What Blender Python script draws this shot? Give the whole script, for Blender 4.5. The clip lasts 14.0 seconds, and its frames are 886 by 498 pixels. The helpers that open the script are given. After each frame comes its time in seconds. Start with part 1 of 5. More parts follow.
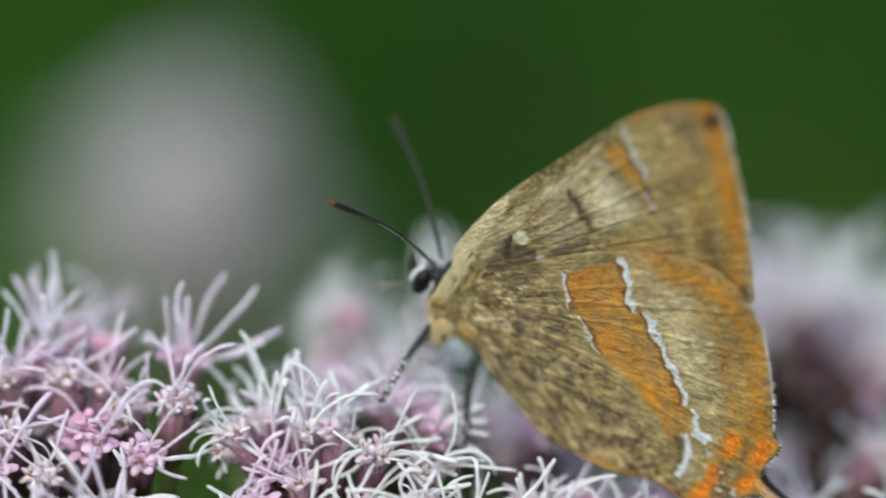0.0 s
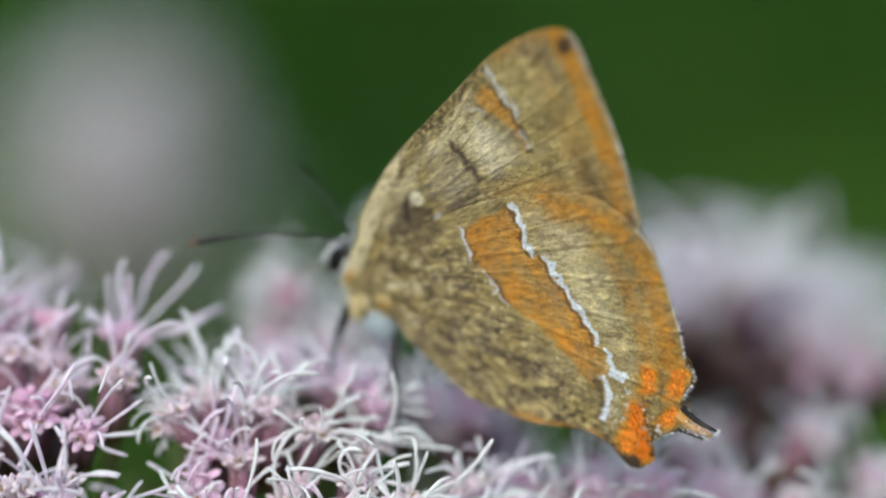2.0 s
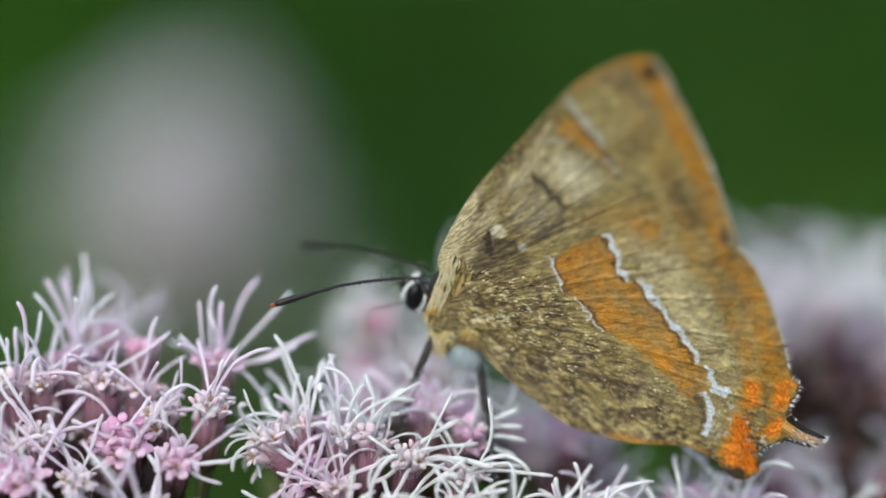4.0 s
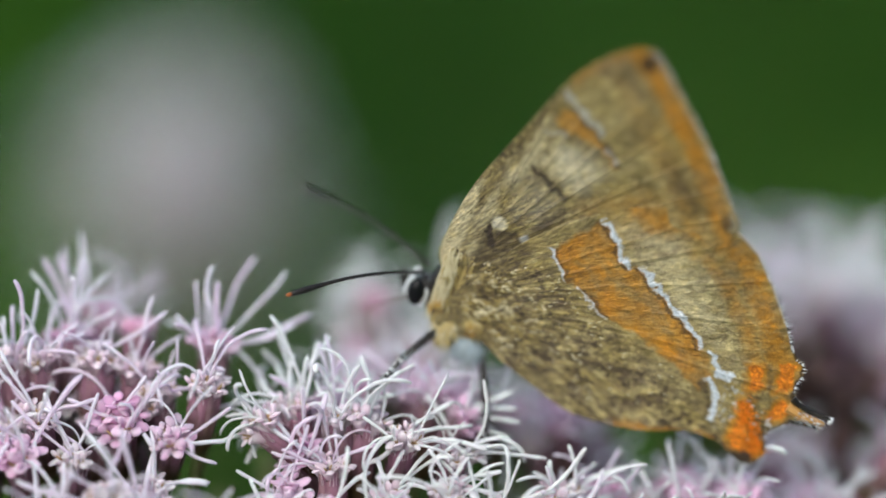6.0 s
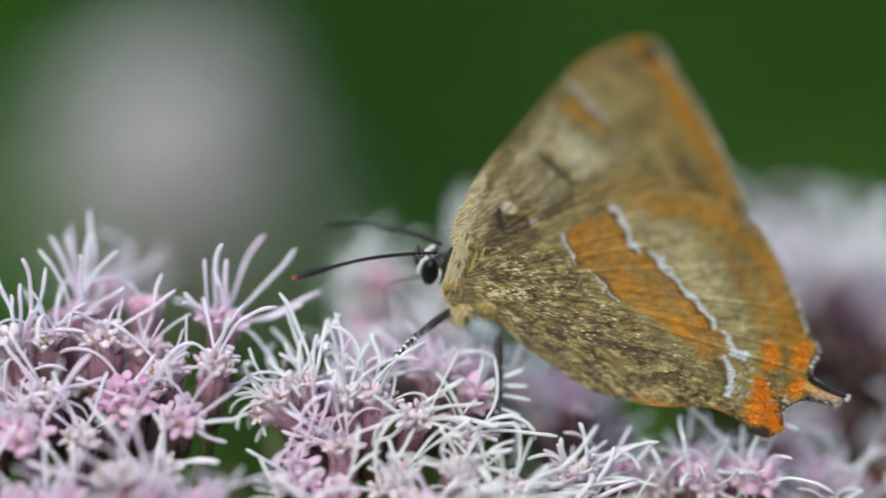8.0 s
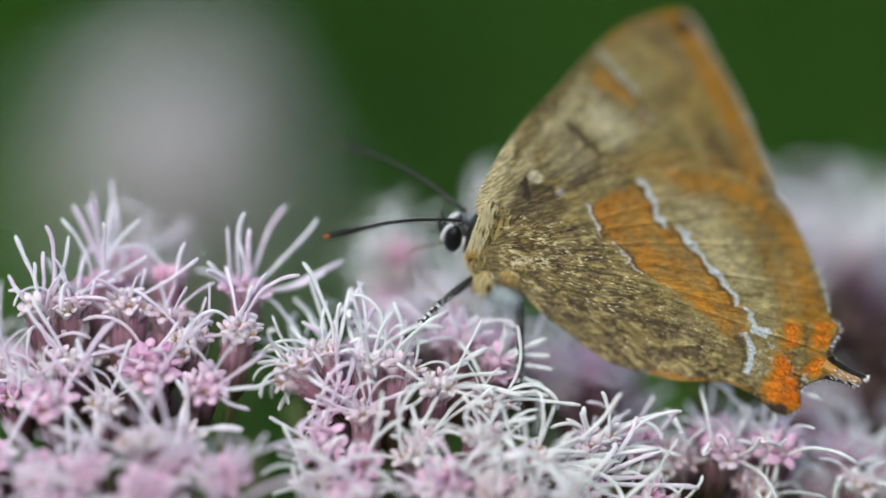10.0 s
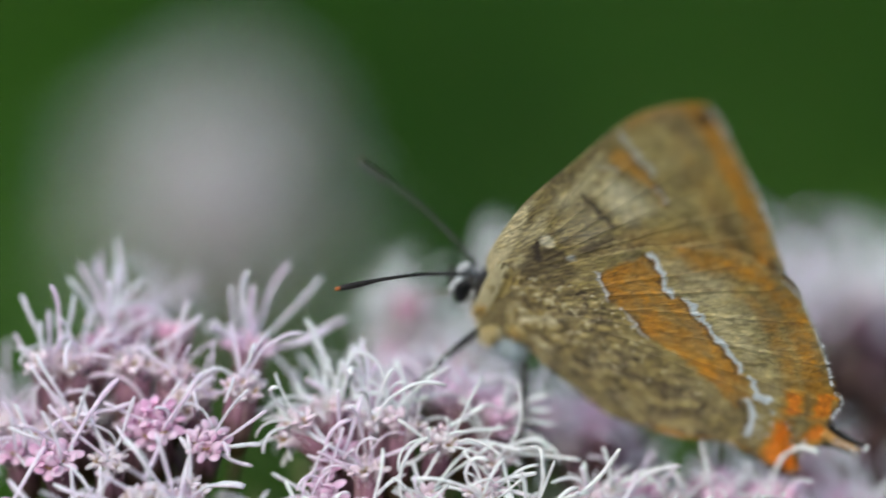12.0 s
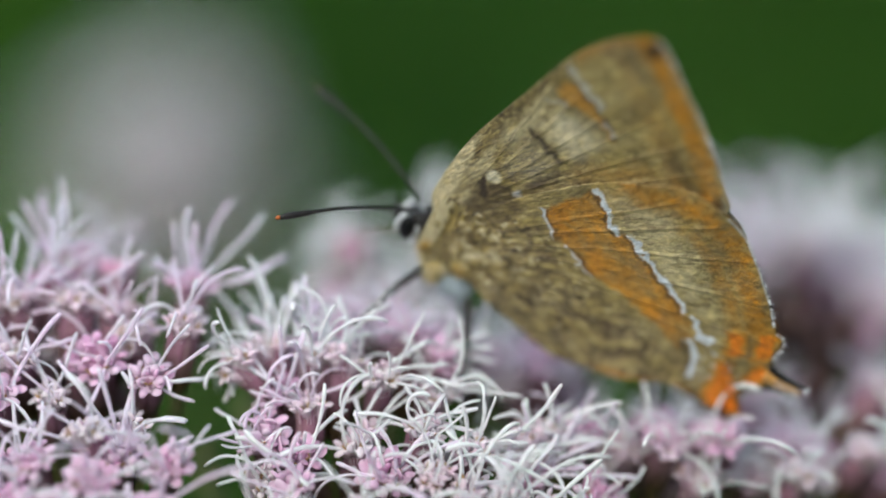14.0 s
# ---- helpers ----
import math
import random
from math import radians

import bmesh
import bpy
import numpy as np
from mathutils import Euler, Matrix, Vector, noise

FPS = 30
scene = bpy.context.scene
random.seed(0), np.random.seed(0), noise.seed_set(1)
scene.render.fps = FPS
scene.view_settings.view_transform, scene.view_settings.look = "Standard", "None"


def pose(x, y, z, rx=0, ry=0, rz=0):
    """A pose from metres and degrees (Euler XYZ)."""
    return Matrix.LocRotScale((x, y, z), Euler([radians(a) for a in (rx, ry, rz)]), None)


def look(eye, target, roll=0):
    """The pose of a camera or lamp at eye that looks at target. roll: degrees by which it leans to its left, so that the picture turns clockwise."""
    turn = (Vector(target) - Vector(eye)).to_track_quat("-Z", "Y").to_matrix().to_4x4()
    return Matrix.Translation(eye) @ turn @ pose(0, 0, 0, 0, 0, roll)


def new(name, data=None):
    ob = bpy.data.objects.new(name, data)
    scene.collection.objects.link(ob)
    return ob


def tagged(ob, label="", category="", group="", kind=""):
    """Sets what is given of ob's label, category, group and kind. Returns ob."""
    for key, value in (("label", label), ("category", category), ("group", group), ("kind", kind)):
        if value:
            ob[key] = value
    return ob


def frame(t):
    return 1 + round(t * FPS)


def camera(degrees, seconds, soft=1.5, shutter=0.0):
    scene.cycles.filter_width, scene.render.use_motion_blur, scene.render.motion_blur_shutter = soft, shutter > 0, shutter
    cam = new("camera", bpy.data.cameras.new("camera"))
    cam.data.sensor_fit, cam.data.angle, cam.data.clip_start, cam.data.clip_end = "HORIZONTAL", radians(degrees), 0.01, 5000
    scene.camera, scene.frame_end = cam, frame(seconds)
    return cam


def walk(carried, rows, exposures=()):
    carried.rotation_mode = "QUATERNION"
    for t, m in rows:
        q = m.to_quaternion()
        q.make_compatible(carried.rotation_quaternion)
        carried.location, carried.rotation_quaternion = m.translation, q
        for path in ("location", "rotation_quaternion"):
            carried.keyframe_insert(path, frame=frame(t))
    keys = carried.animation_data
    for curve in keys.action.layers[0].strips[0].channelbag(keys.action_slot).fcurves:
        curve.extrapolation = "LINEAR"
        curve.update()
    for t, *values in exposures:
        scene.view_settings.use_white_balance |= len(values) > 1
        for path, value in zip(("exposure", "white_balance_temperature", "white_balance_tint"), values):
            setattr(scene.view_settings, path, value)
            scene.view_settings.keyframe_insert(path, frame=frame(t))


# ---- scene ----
# Lengths below are in millimetres on a tilted stage whose origin is the spot in focus,
# x to the side, y away, z up; STAGE carries it into the world, 1.1 m above the ground.
MM = 0.001
STAGE = Matrix.Translation((0, 0, 1.1)) @ Matrix.Rotation(radians(-8), 4, "X")


def turn(rx, ry, rz):
    """Rotation by a rotation vector in degrees."""
    v = Vector((rx, ry, rz))
    return Matrix.Rotation(radians(v.length), 4, v.normalized()) if v.length > 1e-9 else Matrix.Identity(4)


def seat(x, y, z, rx, ry, rz):
    """A pose on the stage."""
    return STAGE @ Matrix.Translation(Vector((x, y, z)) * MM) @ turn(rx, ry, rz)


def eye(x, y, z, rx, ry, rz):
    """A camera pose on the stage: 320 mm in front of the spot in focus, moved and turned a little."""
    return seat(x, y - 320, z, rx, ry, rz) @ Matrix.Rotation(radians(90), 4, "X")


# ---- camera and its walk ----
cam = camera(10.0, 14.0, 1.65, 0.5)
cam.data.dof.use_dof = True
cam.data.dof.focus_distance = 0.3191
cam.data.dof.aperture_fstop = 6.2
walk(cam, [
    (0, eye(9.75, -1.38, -3.96, 0.561, 0.389, 1.118)),
    (0.1, eye(8.49, -0.66, -4.49, 0.590, 0.315, 0.790)),
    (0.2, eye(7.24, 0.05, -5.01, 0.607, 0.241, 0.625)),
    (0.3, eye(5.98, 0.77, -5.54, 0.521, 0.168, 0.573)),
    (0.4, eye(4.73, 1.48, -6.06, 0.602, 0.094, 0.579)),
    (0.5, eye(3.47, 2.20, -6.59, 0.756, 0.020, 0.462)),
    (0.6, eye(4.59, 1.36, -6.33, 0.753, 0.108, 0.554)),
    (0.7, eye(5.72, 0.52, -6.07, 0.651, 0.196, 0.588)),
    (0.8, eye(6.84, -0.32, -5.80, 0.588, 0.285, 0.648)),
    (0.9, eye(7.97, -1.16, -5.54, 0.525, 0.373, 0.806)),
    (1, eye(9.09, -2.00, -5.28, 0.516, 0.461, 0.987)),
    (1.1, eye(7.43, -2.29, -4.95, 0.471, 0.375, 0.754)),
    (1.2, eye(5.78, -2.59, -4.62, 0.470, 0.289, 0.541)),
    (1.3, eye(4.12, -2.88, -4.28, 0.455, 0.202, 0.356)),
    (1.4, eye(2.47, -3.18, -3.95, 0.423, 0.116, 0.118)),
    (1.5, eye(0.81, -3.47, -3.62, 0.243, 0.030, -0.268)),
    (1.6, eye(2.25, -3.56, -3.01, 0.246, -0.005, -0.257)),
    (1.7, eye(3.69, -3.64, -2.40, 0.164, -0.040, -0.261)),
    (1.8, eye(5.12, -3.73, -1.78, 0.008, -0.075, -0.193)),
    (1.9, eye(6.56, -3.81, -1.17, -0.158, -0.110, -0.040)),
    (2, eye(8.00, -3.90, -0.56, -0.260, -0.145, 0.125)),
    (2.1, eye(7.68, -3.80, 0.13, -0.435, -0.047, 0.130)),
    (2.2, eye(7.36, -3.70, 0.82, -0.414, 0.051, 0.189)),
    (2.3, eye(7.05, -3.60, 1.50, -0.352, 0.150, 0.320)),
    (2.4, eye(6.73, -3.50, 2.19, -0.310, 0.248, 0.369)),
    (2.5, eye(6.41, -3.40, 2.88, -0.390, 0.346, 0.311)),
    (2.6, eye(6.20, -2.85, 2.21, -0.314, 0.358, 0.195)),
    (2.7, eye(5.99, -2.30, 1.54, -0.326, 0.370, 0.176)),
    (2.8, eye(5.79, -1.76, 0.88, -0.185, 0.381, 0.286)),
    (2.9, eye(5.58, -1.21, 0.21, -0.005, 0.393, 0.432)),
    (3, eye(5.37, -0.66, -0.46, 0.167, 0.405, 0.579)),
    (3.1, eye(4.14, -0.80, -1.98, 0.392, 0.339, 0.483)),
    (3.2, eye(2.92, -0.93, -3.49, 0.500, 0.272, 0.293)),
    (5.3, eye(3.29, 1.46, -0.96, -0.053, 0.138, 0.441)),
    (5.4, eye(3.74, 1.13, -1.41, -0.076, 0.068, 0.442)),
    (5.5, eye(4.19, 0.80, -1.85, -0.002, -0.001, 0.494)),
    (5.6, eye(3.93, 0.44, -1.93, -0.020, -0.049, 0.481)),
    (5.7, eye(3.67, 0.08, -2.01, 0.001, -0.097, 0.526)),
    (5.8, eye(3.42, -0.29, -2.08, -0.067, -0.145, 0.527)),
    (5.9, eye(3.16, -0.65, -2.16, 0.060, -0.193, 0.417)),
    (6, eye(2.90, -1.01, -2.24, 0.109, -0.241, 0.255)),
    (6.1, eye(3.10, -0.95, -2.10, -0.015, -0.197, 0.242)),
    (6.2, eye(3.30, -0.90, -1.95, 0.016, -0.153, 0.355)),
    (6.3, eye(3.51, -0.84, -1.81, 0.076, -0.108, 0.429)),
    (6.4, eye(3.71, -0.79, -1.66, 0.058, -0.064, 0.402)),
    (6.5, eye(3.91, -0.73, -1.52, -0.012, -0.020, 0.307)),
    (6.6, eye(2.67, -0.62, -1.53, 0.013, -0.066, 0.037)),
    (6.7, eye(1.43, -0.51, -1.54, 0.083, -0.112, -0.001)),
    (6.8, eye(0.19, -0.40, -1.54, 0.173, -0.157, -0.012)),
    (6.9, eye(-1.05, -0.29, -1.55, 0.178, -0.203, -0.142)),
    (7, eye(-2.29, -0.18, -1.56, 0.119, -0.249, -0.252)),
    (7.1, eye(-1.83, -0.14, -1.25, -0.001, -0.199, -0.130)),
    (7.2, eye(-1.37, -0.11, -0.94, -0.201, -0.149, -0.137)),
    (7.3, eye(-0.92, -0.07, -0.62, -0.126, -0.100, -0.140)),
    (7.4, eye(-0.46, -0.04, -0.31, -0.027, -0.050, -0.045)),
    (7.5, eye(-0.00, 0.00, 0.00, -0.000, -0.000, -0.000)),
    (7.6, eye(0.05, 0.12, -0.44, -0.083, -0.015, -0.021)),
    (7.7, eye(0.10, 0.24, -0.87, -0.124, -0.030, -0.178)),
    (7.8, eye(0.14, 0.35, -1.31, -0.173, -0.046, -0.305)),
    (7.9, eye(0.19, 0.47, -1.74, -0.094, -0.061, -0.238)),
    (8, eye(0.24, 0.59, -2.18, -0.163, -0.076, -0.107)),
    (8.1, eye(-0.13, 0.77, -1.90, -0.151, -0.103, -0.039)),
    (8.2, eye(-0.50, 0.95, -1.62, -0.172, -0.129, -0.041)),
    (8.3, eye(-0.87, 1.12, -1.35, -0.145, -0.156, -0.052)),
    (8.4, eye(-1.24, 1.30, -1.07, -0.152, -0.182, -0.080)),
    (8.5, eye(-1.61, 1.48, -0.79, -0.353, -0.209, -0.106)),
    (8.6, eye(-1.07, 1.85, -3.15, -0.058, -0.283, -0.014)),
    (8.7, eye(-0.53, 2.22, -5.50, 0.132, -0.358, -0.018)),
    (10.8, eye(-4.60, -0.57, -8.57, 0.602, -0.067, -0.618)),
    (10.9, eye(-0.71, -0.78, -6.56, 0.436, -0.009, -0.084)),
    (11, eye(3.18, -0.99, -4.55, 0.186, 0.049, 0.225)),
    (11.1, eye(3.32, -1.25, -5.42, 0.306, 0.042, -0.020)),
    (11.2, eye(3.46, -1.51, -6.29, 0.344, 0.035, 0.093)),
    (11.3, eye(3.60, -1.77, -7.15, 0.324, 0.028, 0.353)),
    (11.4, eye(3.74, -2.03, -8.02, 0.573, 0.021, 0.597)),
    (11.5, eye(3.88, -2.29, -8.89, 0.824, 0.014, 0.701)),
    (11.6, eye(3.75, -2.34, -8.05, 0.666, 0.020, 0.590)),
    (11.7, eye(3.63, -2.38, -7.20, 0.357, 0.026, 0.472)),
    (11.8, eye(3.50, -2.43, -6.36, 0.400, 0.033, 0.436)),
    (11.9, eye(3.38, -2.47, -5.51, 0.598, 0.039, 0.539)),
    (12, eye(3.25, -2.52, -4.67, 0.574, 0.045, 0.699)),
    (12.1, eye(3.17, -1.67, -4.86, 0.358, 0.124, 0.843)),
    (12.2, eye(3.09, -0.82, -5.05, 0.029, 0.203, 0.834)),
    (12.3, eye(3.01, 0.04, -5.24, -0.085, 0.283, 0.782)),
    (12.4, eye(2.93, 0.89, -5.43, 0.179, 0.362, 0.678)),
    (12.5, eye(2.85, 1.74, -5.62, 0.531, 0.441, 0.580)),
    (12.6, eye(2.14, 1.47, -5.19, 0.502, 0.257, 0.493)),
    (12.7, eye(1.43, 1.20, -4.76, 0.322, 0.074, 0.484)),
    (12.8, eye(0.73, 0.93, -4.32, 0.264, -0.110, 0.437)),
    (12.9, eye(0.02, 0.66, -3.89, 0.317, -0.293, 0.349)),
    (13, eye(-0.69, 0.39, -3.46, 0.258, -0.477, 0.088)),
    (13.1, eye(-0.90, -0.04, -3.92, 0.149, -0.430, -0.142)),
    (13.2, eye(-1.12, -0.47, -4.38, 0.193, -0.383, -0.279)),
    (13.3, eye(-1.33, -0.90, -4.85, 0.335, -0.337, -0.409)),
    (13.4, eye(-1.55, -1.33, -5.31, 0.459, -0.290, -0.349)),
    (13.5, eye(-1.76, -1.76, -5.77, 0.461, -0.243, -0.249)),
    (13.6, eye(-0.53, -2.02, -6.78, 0.577, -0.209, -0.106)),
    (13.7, eye(0.70, -2.28, -7.79, 0.510, -0.175, -0.003)),
    (13.8, eye(1.92, -2.55, -8.81, 0.599, -0.141, 0.030)),
    (13.9, eye(3.15, -2.81, -9.82, 0.734, -0.107, 0.080)),
    (14, eye(4.38, -3.07, -10.83, 0.950, -0.073, 0.245)),
])

# ---- world and light ----
world = bpy.data.worlds.new("world")
scene.world = world
world.use_nodes = True
sky = world.node_tree.nodes.new("ShaderNodeTexSky")
sky.sky_type, sky.sun_disc = "NISHITA", False
sky.sun_elevation, sky.sun_rotation = radians(42), radians(206)
sky.air_density, sky.dust_density = 1.0, 3.0
back = world.node_tree.nodes["Background"]
world.node_tree.links.new(sky.outputs[0], back.inputs[0])
back.inputs[1].default_value = 0.115
sun = new("sun", bpy.data.lights.new("sun", "SUN"))
sun.data.energy, sun.data.angle, sun.data.color = 1.5, radians(70), (0.885, 0.99, 0.975)
sun.matrix_world = look((-1.6, -3.2, 3.2), (0, 0, 0))
scene.view_settings.exposure = 0.47


# ---- materials ----
class Nodes:
    """Short-hand for building one material."""

    def __init__(self, name):
        self.mat = bpy.data.materials.new(name)
        self.mat.use_nodes = True
        self.tree = self.mat.node_tree
        self.bsdf = self.tree.nodes["Principled BSDF"]

    def add(self, kind, **inputs):
        n = self.tree.nodes.new("ShaderNode" + kind)
        for k, v in inputs.items():
            self.put(n.inputs[k.replace("_", " ")], v)
        return n

    def put(self, socket, v):
        if isinstance(v, bpy.types.NodeSocket):
            self.tree.links.new(v, socket)
        else:
            socket.default_value = (*v, 1.0) if isinstance(v, tuple) and len(v) == 3 and socket.type == "RGBA" else v

    def noise(self, scale, detail=3.0, rough=0.55, vector=None):
        n = self.add("TexNoise", Scale=scale, Detail=detail, Roughness=rough)
        self.put(n.inputs["Vector"], vector or self.coords())
        return n.outputs["Fac"]

    def coords(self, kind="Object", stretch=(1, 1, 1), spin=0.0):
        m = self.add("Mapping", Vector=self.add("TexCoord").outputs[kind])
        m.inputs["Scale"].default_value = stretch
        m.inputs["Rotation"].default_value = (0, spin, 0)
        return m.outputs[0]

    def ramp(self, fac, low, high, a=0.0, b=1.0):
        n = self.add("MapRange", Value=fac)
        for key, v in zip(("From Min", "From Max", "To Min", "To Max"), (low, high, a, b)):
            n.inputs[key].default_value = v
        return n.outputs[0]

    def mix(self, fac, a, b, mode="MIX"):
        n = self.tree.nodes.new("ShaderNodeMix")
        n.data_type, n.blend_type = "RGBA", mode
        for i, v in ((0, fac), (6, a), (7, b)):
            self.put(n.inputs[i], v)
        return n.outputs[2]

    def math(self, op, a, b=0.0):
        n = self.tree.nodes.new("ShaderNodeMath")
        n.operation = op
        self.put(n.inputs[0], a)
        self.put(n.inputs[1], b)
        return n.outputs[0]

    def done(self, color, rough=0.6, bump=None, depth=0.2, dist=0.0001, spec=0.3, **more):
        self.put(self.bsdf.inputs["Base Color"], color)
        self.put(self.bsdf.inputs["Roughness"], rough)
        self.put(self.bsdf.inputs["Specular IOR Level"], spec)
        for k, v in more.items():
            self.put(self.bsdf.inputs[k.replace("_", " ")], v)
        if bump is not None:
            n = self.add("Bump", Height=bump, Strength=depth, Distance=dist)
            self.put(self.bsdf.inputs["Normal"], n.outputs[0])
        return self.mat


def petal_material(name, a, b, rough=0.9, glow=0.85):
    """Soft flower tissue between two colours, different from piece to piece."""
    k = Nodes(name)
    rnd = k.add("ObjectInfo").outputs["Random"]
    c = k.mix(rnd, a, b)
    c = k.mix(k.ramp(k.noise(900, 2), 0.35, 0.7), c, k.mix(1.0, c, (0.86, 0.8, 0.84), "MULTIPLY"))
    return k.done(c, rough, k.noise(5000, 2), 0.3, 0.00004, 0.04, Subsurface_Weight=glow, Subsurface_Scale=0.0009, Subsurface_Radius=(1.0, 0.85, 0.95))


def bract_material():
    """Mauve bracts, tan and olive towards their foot, with fine lengthwise lines; each a little different."""
    k = Nodes("mauve_bract")
    pos = k.add("SeparateXYZ", Vector=k.coords("Object"))
    up = k.ramp(pos.outputs[2], 0.0008, 0.0034)
    rnd = k.add("ObjectInfo").outputs["Random"]
    isl = k.add("NewGeometry").outputs["Random Per Island"]
    top = k.mix(rnd, (0.34, 0.17, 0.24), (0.20, 0.11, 0.14))
    top = k.mix(k.ramp(isl, 0.3, 1.0, 0.0, 0.6), top, (0.30, 0.20, 0.20))
    foot = k.mix(isl, (0.075, 0.045, 0.022), (0.15, 0.10, 0.045))
    c = k.mix(k.math("ADD", up, k.ramp(k.noise(1200, 3), 0.3, 0.7, -0.25, 0.25)), foot, top)
    lines = k.noise(900, 2, 0.5, k.coords("Object", (4, 4, 0.4)))
    c = k.mix(k.ramp(lines, 0.45, 0.75), c, k.mix(1.0, c, (0.6, 0.5, 0.5), "MULTIPLY"))
    return k.done(c, 0.55, lines, 0.4, 0.0001, 0.2)


def wing_material(name):
    """Scaled ochre wing; the mask attribute holds orange, white, dark (also shade painted at the root) and age of the
    scales.
    """
    k = Nodes(name)
    at = k.tree.nodes.new("ShaderNodeAttribute")
    at.attribute_name = "mask"
    sep = k.add("SeparateColor", Color=at.outputs["Color"])
    orange, white, dark = sep.outputs[0], sep.outputs[1], sep.outputs[2]
    mott = at.outputs["Alpha"]
    fl = k.tree.nodes.new("ShaderNodeAttribute")
    fl.attribute_name = "flow"

    def flow(scale, along, detail=2.0, rough=0.55):
        m = k.add("Mapping", Vector=fl.outputs["Vector"])
        m.inputs["Scale"].default_value = (along, 1, 1)
        return k.noise(scale, detail, rough, m.outputs[0])

    streak = flow(0.55, 0.35, 4, 0.6)
    blotch = flow(0.33, 0.8, 4, 0.6)
    scales = flow(3.6, 0.4, 4, 0.7)
    clump = k.ramp(flow(0.9, 0.5, 3, 0.6), 0.4, 0.6, 0.35, 1.35)
    thin = k.ramp(flow(0.9, 0.5, 3, 0.6), 0.4, 0.6, 1.3, 0.45)
    fine = flow(7.5, 0.6, 2, 0.6)
    c = k.mix(k.ramp(blotch, 0.35, 0.65), (0.355, 0.272, 0.094), (0.235, 0.183, 0.08))
    c = k.mix(k.ramp(streak, 0.5, 0.66), c, (0.385, 0.31, 0.15))
    haze = k.noise(260, 4, 0.6)
    c = k.mix(k.ramp(haze, 0.52, 0.68, 0.0, 0.45), c, (0.20, 0.165, 0.115))
    brown = k.math("MULTIPLY", mott, k.ramp(flow(1.15, 0.6, 6, 0.85), 0.49, 0.54))
    c = k.mix(brown, c, (0.078, 0.053, 0.034))
    patch = k.math("MULTIPLY", mott, k.ramp(flow(0.75, 0.45, 5, 0.7), 0.5, 0.6, 0.0, 0.75))
    c = k.mix(patch, c, (0.125, 0.09, 0.06))
    pale = k.math("MULTIPLY", k.ramp(orange, 0.0, 0.4, 1.0, 0.15), k.ramp(flow(1.7, 0.45, 5, 0.75), 0.53, 0.6, 0.0, 0.85))
    c = k.mix(pale, c, (0.49, 0.40, 0.19))
    cr = k.tree.nodes.new("ShaderNodeAttribute")
    cr.attribute_name = "cream"
    c = k.mix(k.math("MULTIPLY", cr.outputs["Fac"], k.ramp(flow(1.3, 0.4, 4, 0.7), 0.34, 0.54)), c, (0.68, 0.60, 0.38))
    o = k.mix(k.ramp(blotch, 0.3, 0.7), (0.52, 0.222, 0.015), (0.40, 0.187, 0.028))
    o = k.mix(k.ramp(k.noise(520, 4, 0.65), 0.5, 0.66, 0.0, 0.75), o, (0.27, 0.175, 0.07))
    hot = k.ramp(orange, 0.72, 1.0)
    o = k.mix(hot, o, k.mix(k.ramp(fine, 0.35, 0.65), (0.52, 0.13, 0.01), (0.80, 0.25, 0.014)))
    c = k.mix(k.ramp(orange, 0.0, 0.66, 0.0, 0.95), c, o)
    grain = k.math("ADD", 0.35, k.math("MULTIPLY", mott, 0.65))
    c = k.mix(k.math("MINIMUM", k.math("MULTIPLY", clump, k.math("MULTIPLY", grain, k.ramp(scales, 0.50, 0.56, 0.0, 0.85))), 1.0), c, k.mix(1.0, c, (0.34, 0.315, 0.29), "MULTIPLY"))
    c = k.mix(k.math("MINIMUM", k.math("MULTIPLY", thin, k.math("MULTIPLY", grain, k.ramp(scales, 0.49, 0.43, 0.0, 0.75))), 1.0), c, k.mix(1.0, c, (1.52, 1.48, 1.36), "MULTIPLY"))
    c = k.mix(k.ramp(fine, 0.55, 0.68, 0.0, 0.4), c, k.mix(1.0, c, (1.5, 1.5, 1.5), "MULTIPLY"))
    c = k.mix(dark, c, (0.045, 0.03, 0.02))
    c = k.mix(white, c, k.mix(k.ramp(fine, 0.4, 0.7), (0.50, 0.55, 0.62), (0.80, 0.84, 0.9)))
    ridge = flow(2.6, 0.07, 2, 0.5)
    high = k.math("ADD", k.math("ADD", k.math("MULTIPLY", ridge, 0.55), scales), fine)
    return k.done(c, 0.55, high, 0.85, 0.00012, 0.28, Sheen_Weight=0.08)


def plain(name, a, b, scale, rough=0.6, depth=0.3, dist=0.0001, spec=0.3, **more):
    k = Nodes(name)
    n = k.noise(scale, 4)
    return k.done(k.mix(k.ramp(n, 0.32, 0.68), a, b), rough, k.noise(scale * 4, 3), depth, dist, spec, **more)


def leaf_material(name, a, b, c2):
    k = Nodes(name)
    rnd = k.add("NewGeometry").outputs["Random Per Island"]
    patch = k.ramp(k.noise(4.5, 2), 0.35, 0.65)
    col = k.mix(patch, k.mix(rnd, a, b), c2)
    return k.done(col, 0.7, k.noise(150, 3), 0.3, 0.001, 0.03, Subsurface_Weight=0.05, Subsurface_Scale=0.002)


